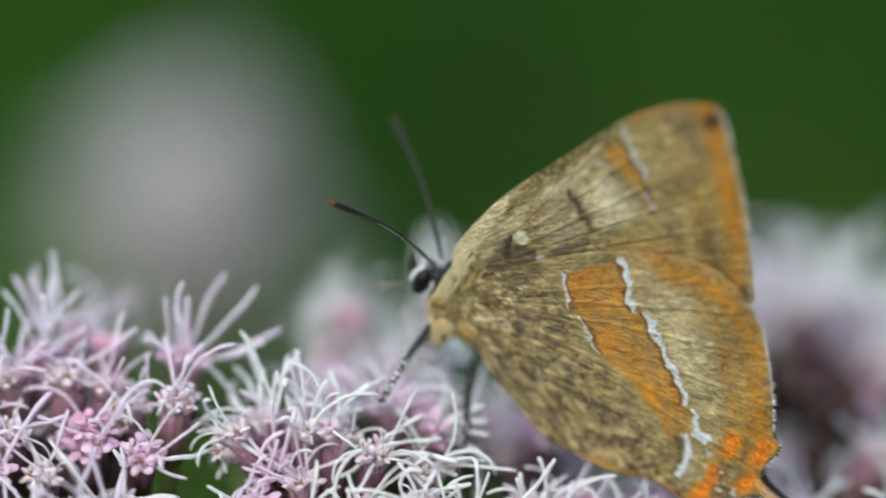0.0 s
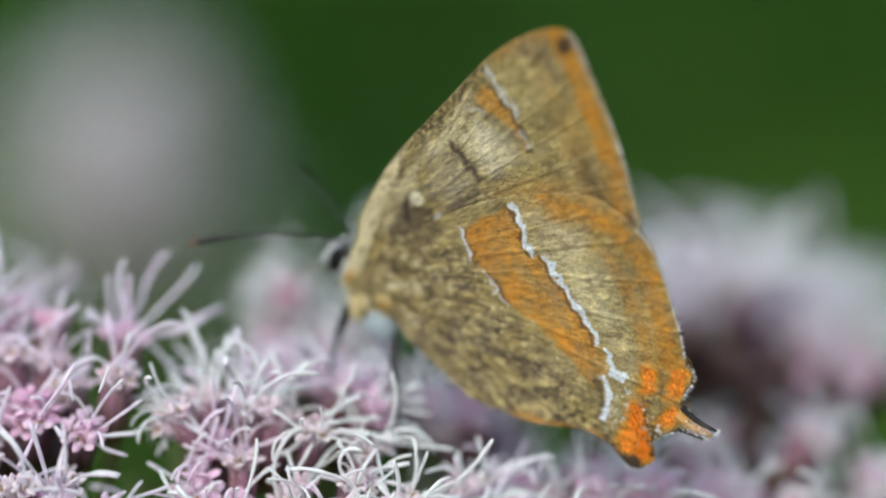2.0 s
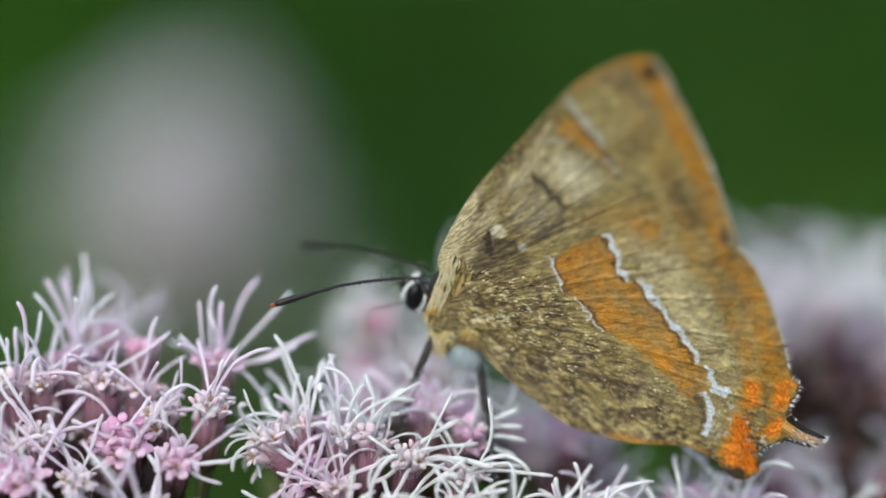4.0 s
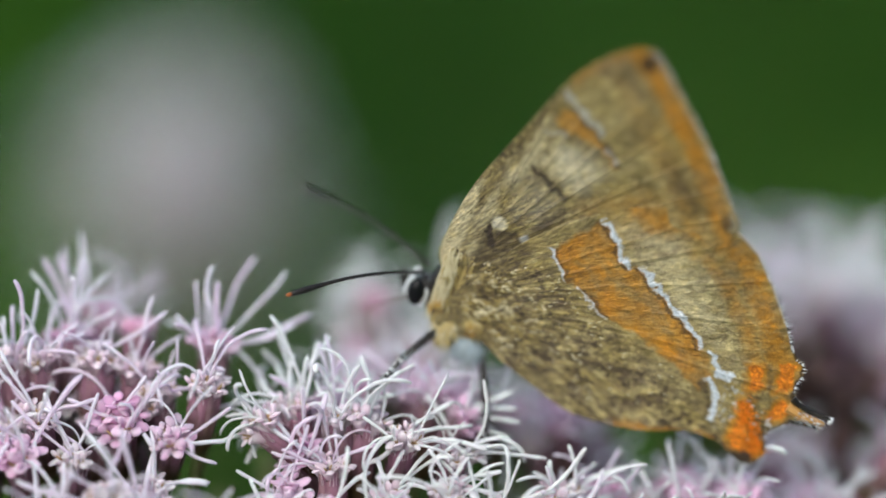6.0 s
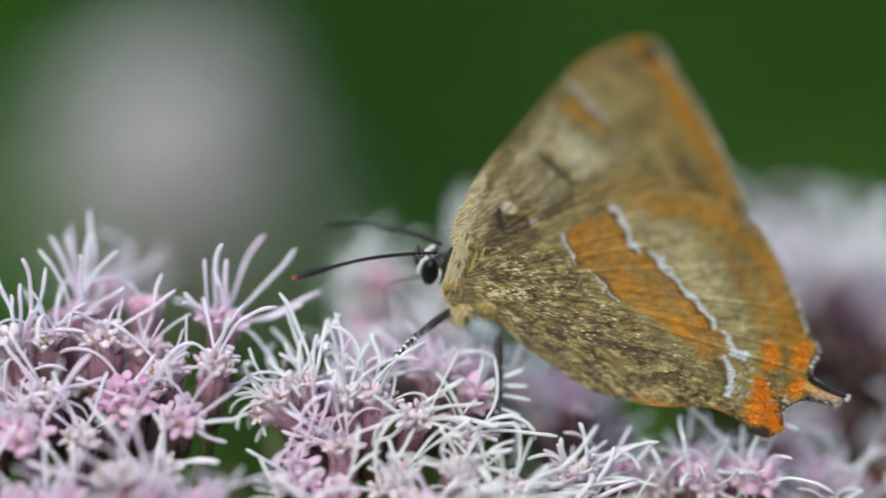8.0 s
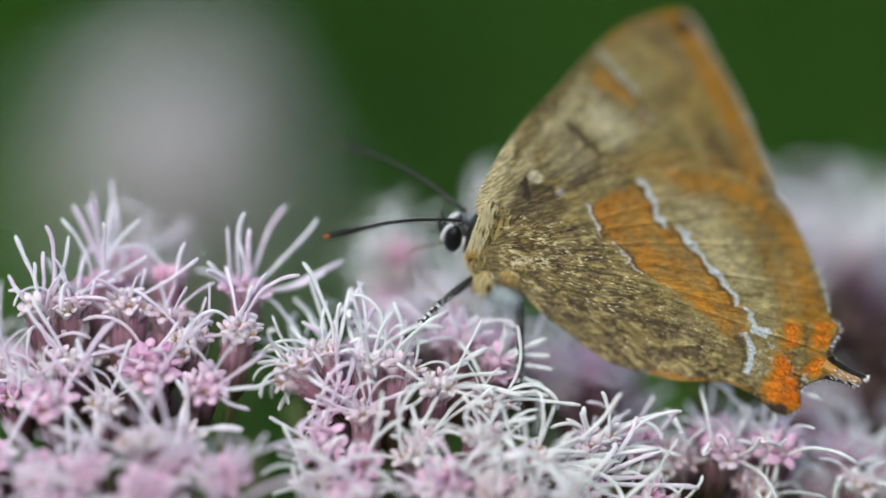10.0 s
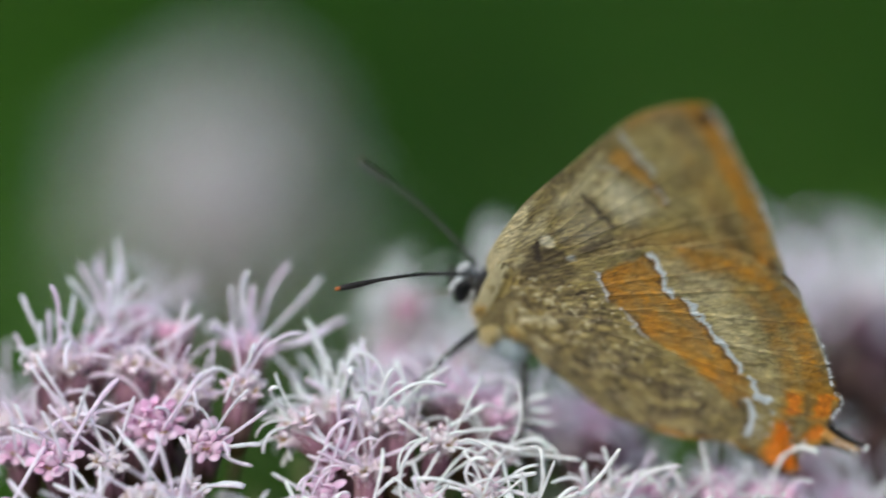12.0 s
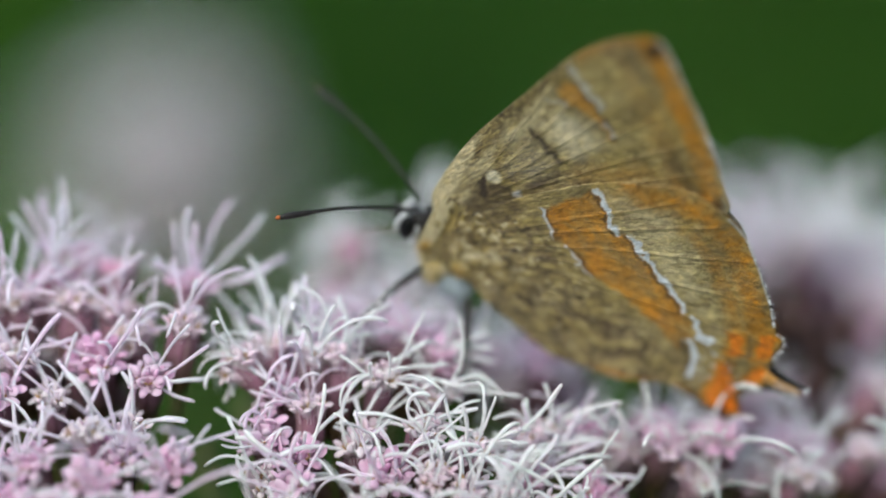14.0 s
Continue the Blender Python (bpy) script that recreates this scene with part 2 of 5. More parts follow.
M_STYLE = petal_material("lilac_style", (0.81, 0.80, 0.90), (0.80, 0.61, 0.81))
M_WHITESTYLE = petal_material("pure_white_style", (0.82, 0.87, 0.87), (0.80, 0.80, 0.84))
M_COROLLA = petal_material("pink_corolla", (0.73, 0.39, 0.58), (0.80, 0.60, 0.75))
M_FADED = petal_material("faded_corolla", (0.74, 0.53, 0.63), (0.78, 0.70, 0.75))
M_PAPPUS = petal_material("pappus_bristle", (0.80, 0.60, 0.66), (0.84, 0.76, 0.76))
M_BUD = petal_material("pink_bud", (0.64, 0.33, 0.46), (0.70, 0.44, 0.57))
M_ANTHER = plain("tan_anther", (0.30, 0.16, 0.07), (0.56, 0.40, 0.22), 2000, 0.6, 0.2, 0.00001)
M_BRACT = bract_material()
M_DRY = plain("dry_bract", (0.060, 0.036, 0.030), (0.13, 0.075, 0.068), 900, 0.6, 0.4)
M_STALK = plain("green_brown_stalk", (0.10, 0.17, 0.04), (0.16, 0.12, 0.055), 400, 0.55)
M_WING = wing_material("scaled_wing")
M_FUR = plain("ochre_fur", (0.47, 0.36, 0.13), (0.35, 0.26, 0.095), 1500, 0.6, 0.2, 0.000008)
M_PALE = plain("pale_fur", (0.48, 0.57, 0.62), (0.34, 0.39, 0.41), 1500, 0.6, 0.2, 0.000008)
M_BROWNFUR = plain("brown_fur", (0.085, 0.062, 0.038), (0.14, 0.10, 0.06), 1500, 0.6, 0.2, 0.000008)
M_CREAMFUR = plain("cream_fur", (0.80, 0.74, 0.52), (0.68, 0.59, 0.36), 1500, 0.6, 0.2, 0.000008)
M_BLACK = plain("black_chitin", (0.010, 0.009, 0.009), (0.03, 0.025, 0.022), 2500, 0.4, 0.2, 0.00001)
M_EYE = plain("black_eye", (0.004, 0.004, 0.005), (0.008, 0.008, 0.01), 9000, 0.3, 0.25, 0.00002, 0.25)
M_WHITE = plain("white_scales", (0.85, 0.87, 0.88), (0.70, 0.73, 0.76), 3000, 0.6, 0.2, 0.00001)
M_TIP = plain("rust_tip", (0.42, 0.12, 0.03), (0.30, 0.08, 0.02), 3000, 0.5, 0.2, 0.00001)
M_DULLTIP = plain("dull_tip", (0.16, 0.10, 0.06), (0.10, 0.06, 0.04), 3000, 0.5, 0.2, 0.00001)
M_TAILORANGE = plain("orange_scales", (0.60, 0.30, 0.07), (0.48, 0.27, 0.11), 3000, 0.5, 0.2, 0.00001)
M_LEAF = leaf_material("hedge_leaf", (0.05568, 0.158, 0.0259), (0.0768, 0.192, 0.036), (0.03264, 0.092, 0.0166))
M_BACKLEAF = leaf_material("nettle_leaf", (0.1056, 0.215, 0.036), (0.144, 0.25, 0.0504), (0.072, 0.16, 0.0252))
# green darkened to stand for the shade between the bushes
M_SHADELEAF = leaf_material("shade_leaf", (0.01536, 0.045, 0.00864), (0.02496, 0.07, 0.013), (0.01152, 0.03, 0.0072))
M_YOUNG = plain("pale_green_leaf", (0.20, 0.31, 0.13), (0.27, 0.38, 0.18), 300, 0.6, 0.3, 0.0002)
M_GROUND = plain("meadow_ground", (0.018, 0.060, 0.006), (0.030, 0.085, 0.010), 9, 0.9, 0.6, 0.02, 0.0)


# ---- mesh helpers ----
def mesh_from(name, verts, faces, mats, smooth=True, slots=None):
    me = bpy.data.meshes.new(name)
    me.from_pydata([tuple(v) for v in verts], [], faces)
    for m in mats:
        me.materials.append(m)
    if smooth:
        me.polygons.foreach_set("use_smooth", [True] * len(me.polygons))
    if slots is not None:
        me.polygons.foreach_set("material_index", slots)
    me.update()
    return me


class Build:
    """Gathers rings and tubes into one mesh; lengths in millimetres."""

    def __init__(self):
        self.v, self.f, self.s = [], [], []

    def ring_loft(self, rings, slot=0, cap=(True, True)):
        n, start = len(rings[0]), len(self.v)
        for r in rings:
            self.v.extend(r)
        for i in range(len(rings) - 1):
            a, b = start + i * n, start + (i + 1) * n
            for j in range(n):
                k = (j + 1) % n
                self.f.append((a + j, a + k, b + k, b + j))
                self.s.append(slot)
        if cap[0]:
            self.f.append(tuple(start + j for j in reversed(range(n))))
            self.s.append(slot)
        if cap[1]:
            e = start + (len(rings) - 1) * n
            self.f.append(tuple(e + j for j in range(n)))
            self.s.append(slot)

    def tube(self, pts, radii, n=6, slot=0):
        pts = [Vector(p) for p in pts]
        side, rings = None, []
        for i, p in enumerate(pts):
            d = (pts[min(i + 1, len(pts) - 1)] - pts[max(i - 1, 0)]).normalized()
            if side is None:
                side = d.orthogonal().normalized()
            side = (side - d * side.dot(d)).normalized()
            up = d.cross(side)
            rings.append([p + (side * math.cos(2 * math.pi * j / n) + up * math.sin(2 * math.pi * j / n)) * radii[i] for j in range(n)])
        self.ring_loft(rings, slot)

    def ball(self, c, rx, ry, rz, n=14, m=9, slot=0, spin=None):
        c, rings = Vector(c), []
        for i in range(m + 1):
            a = math.pi * (0.02 + 0.96 * i / m)
            ring = []
            for j in range(n):
                b = 2 * math.pi * j / n
                p = Vector((rx * math.sin(a) * math.cos(b), ry * math.sin(a) * math.sin(b), -rz * math.cos(a)))
                ring.append(c + (spin @ p if spin else p))
            rings.append(ring)
        self.ring_loft(rings, slot)

    def mesh(self, name, *mats, smooth=True):
        return mesh_from(name, [Vector(p) * MM for p in self.v], self.f, mats, smooth, self.s)


def part(name, me, parent, m=None, label=""):
    """One mesh object under a thing or a part, at the pose m in its parent's space."""
    ob = new(name, me)
    ob.parent = parent
    if m is not None:
        ob.matrix_basis = m
    if label:
        tagged(ob, label)
    return ob


def bend(p0, p1, p2, n):
    p0, p1, p2 = Vector(p0), Vector(p1), Vector(p2)
    return [p0 * (1 - t) ** 2 + p1 * (2 * t * (1 - t)) + p2 * t * t for t in (i / n for i in range(n + 1))]


def thread(b, p0, p1, p2, r=0.13, n=11):
    """One curled style branch, slightly thicker towards its blunt tip."""
    rng = random.Random(round(1000 * (p2[0] + 3 * p2[1] + 7 * p2[2])))
    pts = bend(p0, p1, p2, n)
    size = (pts[-1] - pts[0]).length
    u = (pts[-1] - pts[0]).orthogonal().normalized()
    w = u.cross((pts[-1] - pts[0]).normalized())
    wave, ph, turns = size * rng.uniform(0.01, 0.035), rng.uniform(0, 6.3), rng.uniform(0.6, 1.3)
    for i, p in enumerate(pts):
        t = i / n
        a = ph + 2 * math.pi * turns * t
        p += (u * math.cos(a) + w * math.sin(a)) * wave * math.sin(math.pi * t)
    radii = [r * (0.7 + 0.36 * i / n + 0.08 * math.sin(i * 2.1 + ph)) for i in range(n + 1)]
    radii[-1] *= 0.6
    b.tube(pts, radii, 6)


# ---- ground and distance ----
def ground():
    n, size = 60, 700.0
    verts, faces = [], []
    for i in range(n + 1):
        for j in range(n + 1):
            x, y = ((2 * k / n - 1) ** 3 * size for k in (i, j))
            far = min(1.0, math.hypot(x, y) / 30)
            verts.append((x, y + 2, far * 0.5 * noise.noise((x * 0.03, y * 0.03, 0))))
    for i in range(n):
        for j in range(n):
            a = i * (n + 1) + j
            faces.append((a, a + n + 1, a + n + 2, a + 1))
    tagged(new("ground", mesh_from("ground", verts, faces, [M_GROUND])), "dark green meadow ground", "ground", kind="structure")


def leaf_points(length, width, fold):
    """Outline of one pointed leaf folded along its midrib, lying along x."""
    out = []
    for s, w in ((0.0, 0.02), (0.25, 0.8), (0.5, 1.0), (0.78, 0.6), (1.0, 0.02)):
        droop = -0.25 * length * s * s
        out.append([Vector((s * length, side * w * width / 2, droop + abs(side) * fold * w * width)) for side in (-1, 0, 1)])
    return out


def shrub(x, y, width, height, leaves, mat, seed, label, low=0.25):
    """A leafy bush: stems from one foot and a crown of single leaves with gaps."""
    rng = random.Random(seed)
    root = tagged(new("shrub"), label, "shrub")
    root.location = (x, y, 0)
    for k in range(5):
        b = Build()
        end = Vector((rng.uniform(-0.45, 0.45) * width, rng.uniform(-0.2, 0.2) * width, height * rng.uniform(0.75, 0.95))) / MM
        pts = bend((rng.uniform(-30, 30), rng.uniform(-30, 30), 0), Vector((end.x * 0.3, end.y * 0.3, end.z * 0.6)), end, 10)
        b.tube(pts, [9 - 7.5 * i / 10 for i in range(11)], 7)
        part("stem", b.mesh("shrub_stem", M_STALK), root)
    verts, faces = [], []
    for k in range(leaves):
        a, r = rng.uniform(0, 2 * math.pi), math.sqrt(rng.random())
        z = height * (low + (1 - low) * rng.random())
        c = Vector((math.cos(a) * r * width / 2, math.sin(a) * r * 0.28, z))
        if noise.noise(c * 3.0 + Vector((seed, 0, 0))) < -0.18:
            continue
        m = Matrix.Translation(c) @ Euler((rng.uniform(-0.6, 0.6), rng.uniform(-0.5, 0.7), rng.uniform(0, 6.3))).to_matrix().to_4x4()
        L = rng.uniform(0.045, 0.085)
        s = len(verts)
        for row in leaf_points(L, L * 0.5, 0.15):
            verts.extend(m @ p for p in row)
        for i in range(4):
            for j in range(2):
                q = s + i * 3 + j
                faces.append((q, q + 3, q + 4, q + 1))
    tagged(part("foliage", mesh_from("shrub_foliage", verts, faces, [mat]), root), kind="stuff")


ground()
shrub(-0.60, 2.05, 1.0, 1.35, 2600, M_BACKLEAF, 3, "bright green leafy bush standing behind the flowers")
shrub(0.25, 2.5, 1.1, 1.4, 2600, M_LEAF, 8, "dark green leafy bush at the meadow edge")
shrub(0.95, 2.2, 0.9, 1.3, 2000, M_LEAF, 11, "dark green bush with fine leaves behind")
shrub(0.22, 1.75, 0.36, 0.84, 900, M_BACKLEAF, 21, "low bright green leafy shoots behind the flowers")
# added shoot: its dark leaf colour puts shade into the middle of the background
shrub(-0.015, 1.5, 0.11, 0.98, 330, M_SHADELEAF, 5, "slender added shoot with leaves coloured dark as shade behind the flowers")
shrub(-1.4, 2.6, 1.2, 1.4, 1800, M_LEAF, 14, "dense green bush further along the meadow edge")


# ---- flower pieces ----
def involucre_mesh(seed, mat=M_BRACT):
    """A narrow cup of overlapping pointed bracts, open at the top; its mouth lies at z = 4.2."""
    rng = random.Random(seed)
    b, n = Build(), 14
    fat = rng.uniform(0.88, 1.08)
    cup = ((0, 0.25), (0.35, 0.5), (0.9, 0.64), (1.9, 0.76), (3.0, 0.82), (3.7, 0.8), (3.75, 0.66), (3.3, 0.5))
    b.ring_loft([[Vector((fat * r * math.cos(2 * math.pi * q / n), fat * r * math.sin(2 * math.pi * q / n), z)) for q in range(n)] for z, r in cup])

    def radius(z):
        return fat * np.interp(z, [c[0] for c in cup[:6]], [c[1] for c in cup[:6]])

    for count, foot, length, width, proud in ((5, 0.05, 1.5, 0.62, 0.2), (6, 0.6, 2.3, 0.66, 0.14), (6, 1.5, 2.6, 0.6, 0.08), (5, 2.0, 2.5, 0.56, 0.03)):
        turn_by = rng.uniform(0, 6.3)
        for k in range(count):
            a0, long = turn_by + 2 * math.pi * k / count + rng.uniform(-0.12, 0.12), length * rng.uniform(0.88, 1.1)
            rows = []
            for t, w in ((0, 0.7), (0.3, 1.0), (0.6, 0.95), (0.85, 0.6), (1.0, 0.1)):
                z = foot + long * t
                r = radius(min(z, 3.7)) + proud * (0.35 + 0.65 * t) + (0.10 * rng.random() if t == 1.0 else 0)
                half = w * width / 2 / max(r, 0.3)
                rows.append([Vector(((r + 0.07 * (u == 0)) * math.cos(a0 + u * half), (r + 0.07 * (u == 0)) * math.sin(a0 + u * half), z)) for u in (-1, 0, 1)])
            s0 = len(b.v)
            for row in rows:
                b.v.extend(row)
            for r in range(4):
                for c in range(2):
                    q = s0 + 3 * r + c
                    b.f.append((q, q + 1, q + 4, q + 3))
                    b.s.append(0)
    return b.mesh("involucre", mat)


def corolla_mesh(mat, open_, seed):
    """A little trumpet with five thick round lobes; the mouth lies at the origin."""
    rng = random.Random(seed)
    b, n = Build(), 15
    rings = []
    for z, r in ((-1.5, 0.18), (-0.7, 0.24), (-0.2, 0.31 * open_ + 0.06), (0.08, 0.38 * open_ + 0.06), (0.14, 0.31 * open_ + 0.04), (-0.05, 0.2 * open_ + 0.03), (-0.4, 0.12)):
        rings.append([Vector((r * math.cos(2 * math.pi * q / n), r * math.sin(2 * math.pi * q / n), z)) for q in range(n)])
    b.ring_loft(rings, 0)
    ph = rng.uniform(0, 6)
    for k in range(5):
        a = ph + 2 * math.pi * k / 5 + rng.uniform(-0.12, 0.12)
        out, lift = open_ * rng.uniform(0.35, 0.5), rng.uniform(0.1, 0.36)
        lobe = Matrix.Rotation(a, 3, "Z") @ Matrix.Rotation(rng.uniform(-1.3, -0.1), 3, "Y") @ Matrix.Rotation(rng.uniform(-0.5, 0.5), 3, "X")
        b.ball((out * math.cos(a), out * math.sin(a), lift), 0.35 * open_ * rng.uniform(0.75, 1.25), 0.25 * open_ * rng.uniform(0.75, 1.15), rng.uniform(0.08, 0.14), 8, 5, 0, lobe)
    for k in range(3):
        a, lean = rng.uniform(0, 6.3), rng.uniform(0.05, 0.3)
        b.tube([(0.05 * math.cos(a), 0.05 * math.sin(a), -0.4), (0.5 * lean * math.cos(a), 0.5 * lean * math.sin(a), 0.1), (lean * math.cos(a), lean * math.sin(a), rng.uniform(0.3, 0.5) if open_ < 1.12 else 0.12)], [0.045, 0.06, 0.04], 5, 1)
    return b.mesh("corolla", mat, M_ANTHER)


def bud_mesh(seed):
    """A closed bud with five seams."""
    rng = random.Random(seed)
    b, n, rings = Build(), 15, []
    for z, r in ((-1.4, 0.2), (-0.6, 0.27), (0, 0.4), (0.35, 0.46), (0.62, 0.36), (0.78, 0.1)):
        rings.append([Vector((r * (1 + 0.12 * math.cos(10 * math.pi * j / n)) * math.cos(2 * math.pi * j / n), r * (1 + 0.12 * math.cos(10 * math.pi * j / n)) * math.sin(2 * math.pi * j / n), z + rng.uniform(-0.03, 0.03))) for j in range(n)])
    b.ring_loft(rings)
    return b.mesh("bud", M_BUD)


def pappus_mesh(seed):
    """A ring of fine bristles standing in the mouth of a head."""
    rng = random.Random(seed)
    b = Build()
    for k in range(46):
        a, r = rng.uniform(0, 6.3), rng.uniform(0.35, 0.92)
        foot = Vector((r * math.cos(a), r * math.sin(a), 3.5))
        d = Vector((0.3 * r * math.cos(a) + rng.uniform(-0.1, 0.1), 0.3 * r * math.sin(a) + rng.uniform(-0.1, 0.1), 1.0)).normalized()
        side, long = d.orthogonal().normalized() * 0.032, rng.uniform(0.9, 1.5)
        up = d.cross(side)
        s = len(b.v)
        b.v.extend((foot + side, foot - side * 0.5 + up * 0.9, foot - side * 0.5 - up * 0.9, foot + d * long))
        for tri in ((0, 1, 3), (1, 2, 3), (2, 0, 3)):
            b.f.append(tuple(s + i for i in tri))
            b.s.append(0)
    return b.mesh("pappus", M_PAPPUS, smooth=False)


def style_mesh(seed, mat=M_STYLE):
    """A forked style: two long curling branches rising from the corolla."""
    rng = random.Random(seed)
    b = Build()
    a = rng.uniform(0, 6.3)
    for s in (0, 1):
        way_round = a + s * rng.uniform(1.6, 3.6)
        lean = rng.uniform(0.15, 0.6)
        d = Vector((lean * math.cos(way_round), lean * math.sin(way_round), 1)).normalized()
        axis = Vector((-math.sin(way_round), math.cos(way_round), rng.uniform(-0.5, 0.5))).normalized()
        long, bow, n = rng.uniform(3.2, 6.2), rng.choice((rng.uniform(0.1, 1.0), rng.uniform(0.8, 1.9), rng.uniform(1.6, 3.0))), 14
        p = Vector((0, 0, -0.3))
        pts = [p.copy()]
        for i in range(n):
            t = (i + 0.5) / n
            p = p + d * long / n
            pts.append(p.copy())
            d = Matrix.Rotation(bow * (0.4 + 1.2 * t) / n + rng.uniform(-0.1, 0.1), 3, axis) @ d
            d = Matrix.Rotation(rng.uniform(-0.09, 0.09), 3, "X") @ d
        fat = rng.uniform(0.10, 0.158)
        radii = [fat * (0.7 + 0.4 * i / n + 0.06 * math.sin(i * 2.1 + a)) for i in range(n + 1)]
        radii[-1] *= 0.6
        b.tube(pts, radii, 6)
    return b.mesh("style", mat)


INVOLUCRES = [involucre_mesh(s) for s in range(4)]
SPENT = [involucre_mesh(s, M_DRY) for s in (5, 6)]
OPEN = [corolla_mesh(M_COROLLA, o, s) for s, o in ((1, 1.3), (2, 1.15), (3, 1.4), (8, 1.25))]
FADED = [corolla_mesh(M_FADED, o, s) for s, o in ((4, 0.95), (5, 1.1), (6, 0.85), (7, 1.0))]
BUDS = [bud_mesh(s) for s in (1, 2)]
PAPPUS = [pappus_mesh(s) for s in range(3)]
STYLES = [style_mesh(s) for s in range(18)]
WHITE_STYLES = [style_mesh(s, M_WHITESTYLE) for s in range(20, 38)]


class Plant:
    """A hemp-agrimony plant: stalks and flower heads under one root on the ground."""

    def __init__(self, label, x, y, node, seed):
        self.rng = random.Random(seed)
        self.root = tagged(new("hemp_agrimony"), label, "flowering plant", "hemp agrimony plants")
        foot = STAGE @ (Vector((x, y, 0)) * MM)
        self.root.location = (foot.x, foot.y, 0)
        self.inv = Matrix.Translation((-foot.x, -foot.y, 0))
        self.node = Vector(node)
        self.mouths = []
        b = Build()
        top = (self.inv @ STAGE @ (self.node * MM)) / MM
        b.tube(bend((0, 0, 0), (top.x * 0.3, top.y * 0.3, top.z * 0.6), top, 14), [3.6 - 1.4 * i / 14 for i in range(15)], 9)
        part("stem", b.mesh("stem", M_STALK), self.root)

    def branch(self, to):
        """A side branch from the stem's head to a knot under a cluster."""
        b = Build()
        mid = (self.node + Vector(to)) / 2 + Vector((0, 0, -3))
        b.tube(bend(self.node, mid, to, 8), [0.9 - 0.3 * i / 8 for i in range(9)], 7)
        part("branch", b.mesh("branch", M_STALK), self.root, self.inv @ STAGE)

    def leaf(self, at, way, length, width):
        """One pointed leaf folded along its midrib, standing off the stem."""
        turn_to = Vector(way).to_track_quat("X", "Z").to_matrix().to_4x4()
        verts, faces = [], []
        for row in leaf_points(length, width, 0.15):
            verts.extend(p * MM for p in row)
        for i in range(4):
            for j in range(2):
                q = i * 3 + j
                faces.append((q, q + 3, q + 4, q + 1))
        ob = part("leaf", mesh_from("leaf", verts, faces, [M_YOUNG]), self.root, self.inv @ STAGE @ Matrix.Translation(Vector(at) * MM) @ turn_to)
        solid = ob.modifiers.new("thickness", "SOLIDIFY")
        solid.thickness = 0.0004

    def head(self, mouth, axis, kind, knot, tips=(), wild=3, extra=1, long=1.0):
        """One flower head with its florets; tips are the ends (x, y, z, bow) of single style branches."""
        rng = self.rng
        mouth, axis = Vector(mouth), Vector(axis).normalized()
        self.mouths.append(mouth)
        face = axis.to_track_quat("Z", "Y").to_matrix().to_4x4() @ Matrix.Rotation(rng.uniform(0, 6.3), 4, "Z")
        size = rng.uniform(1.05, 1.25)
        white = tuple(knot) != KNOT_LEFT and rng.random() < (0.55 if kind == "open" else 0.92)
        base = mouth - axis * 4.2 * size
        h = part("flower_head", rng.choice(SPENT if kind == "spent" else INVOLUCRES), self.root, self.inv @ STAGE @ Matrix.Translation(base * MM) @ face @ Matrix.Scale(size, 4))
        b = Build()
        knot = Vector(knot)
        b.tube(bend(base + axis * 0.3, base - axis * 3, knot, 6), [0.3, 0.3, 0.3, 0.33, 0.36, 0.4, 0.45], 6)
        part("pedicel", b.mesh("pedicel", M_STALK), self.root, self.inv @ STAGE)
        if kind != "spent":
            part("pappus", rng.choice(PAPPUS), h)
        shapes = {"open": OPEN, "faded": FADED, "bud": BUDS, "spent": FADED}[kind]
        count = {"faded": 6, "spent": 0}.get(kind, 5)
        for k in range(count):
            a = 2 * math.pi * k / count + rng.uniform(-0.2, 0.2)
            off = 0.0 if k == 0 and kind == "faded" else rng.uniform(0.62, 0.85) * (0.5 if kind == "bud" else 1.0)
            tilt = Matrix.Rotation(0.5, 4, Vector((-math.sin(a), math.cos(a), 0))) @ Matrix.Rotation(a, 4, "Z") if off else Matrix.Identity(4)
            m = Matrix.Translation(Vector((off * math.cos(a), off * math.sin(a), 4.2 + (-0.35 if kind == "bud" else rng.uniform(-0.1, 0.55)))) * MM) @ tilt
            part("corolla" if kind != "bud" else "bud", rng.choice(shapes), h, m)
            if k < wild + (extra if tips else 0):
                part("style", rng.choice(WHITE_STYLES if white else STYLES), h, m @ Matrix.Rotation(rng.gauss(0, 0.22), 4, "X") @ Matrix.Rotation(rng.gauss(0, 0.22), 4, "Y") @ Matrix.Rotation(rng.uniform(0, 6.3), 4, "Z") @ Matrix.Scale(long * rng.uniform(0.58, 1.06), 4))
        back_to = (STAGE @ Matrix.Translation(base * MM) @ face @ Matrix.Scale(size, 4)).inverted() @ STAGE
        for x, y, z, bow in tips:
            tip = Vector((x, y, z))
            start = mouth + Vector((rng.uniform(-0.5, 0.5), rng.uniform(-0.4, 0.4), rng.uniform(0, 0.4)))
            way = tip - start
            side = Vector((-way.z, 0, way.x)).normalized()
            b = Build()
            thread(b, start, (start + tip) / 2 + side * bow, tip, rng.uniform(0.13, 0.18))
            part("style", b.mesh("style", M_WHITESTYLE if white else M_STYLE), h, back_to)

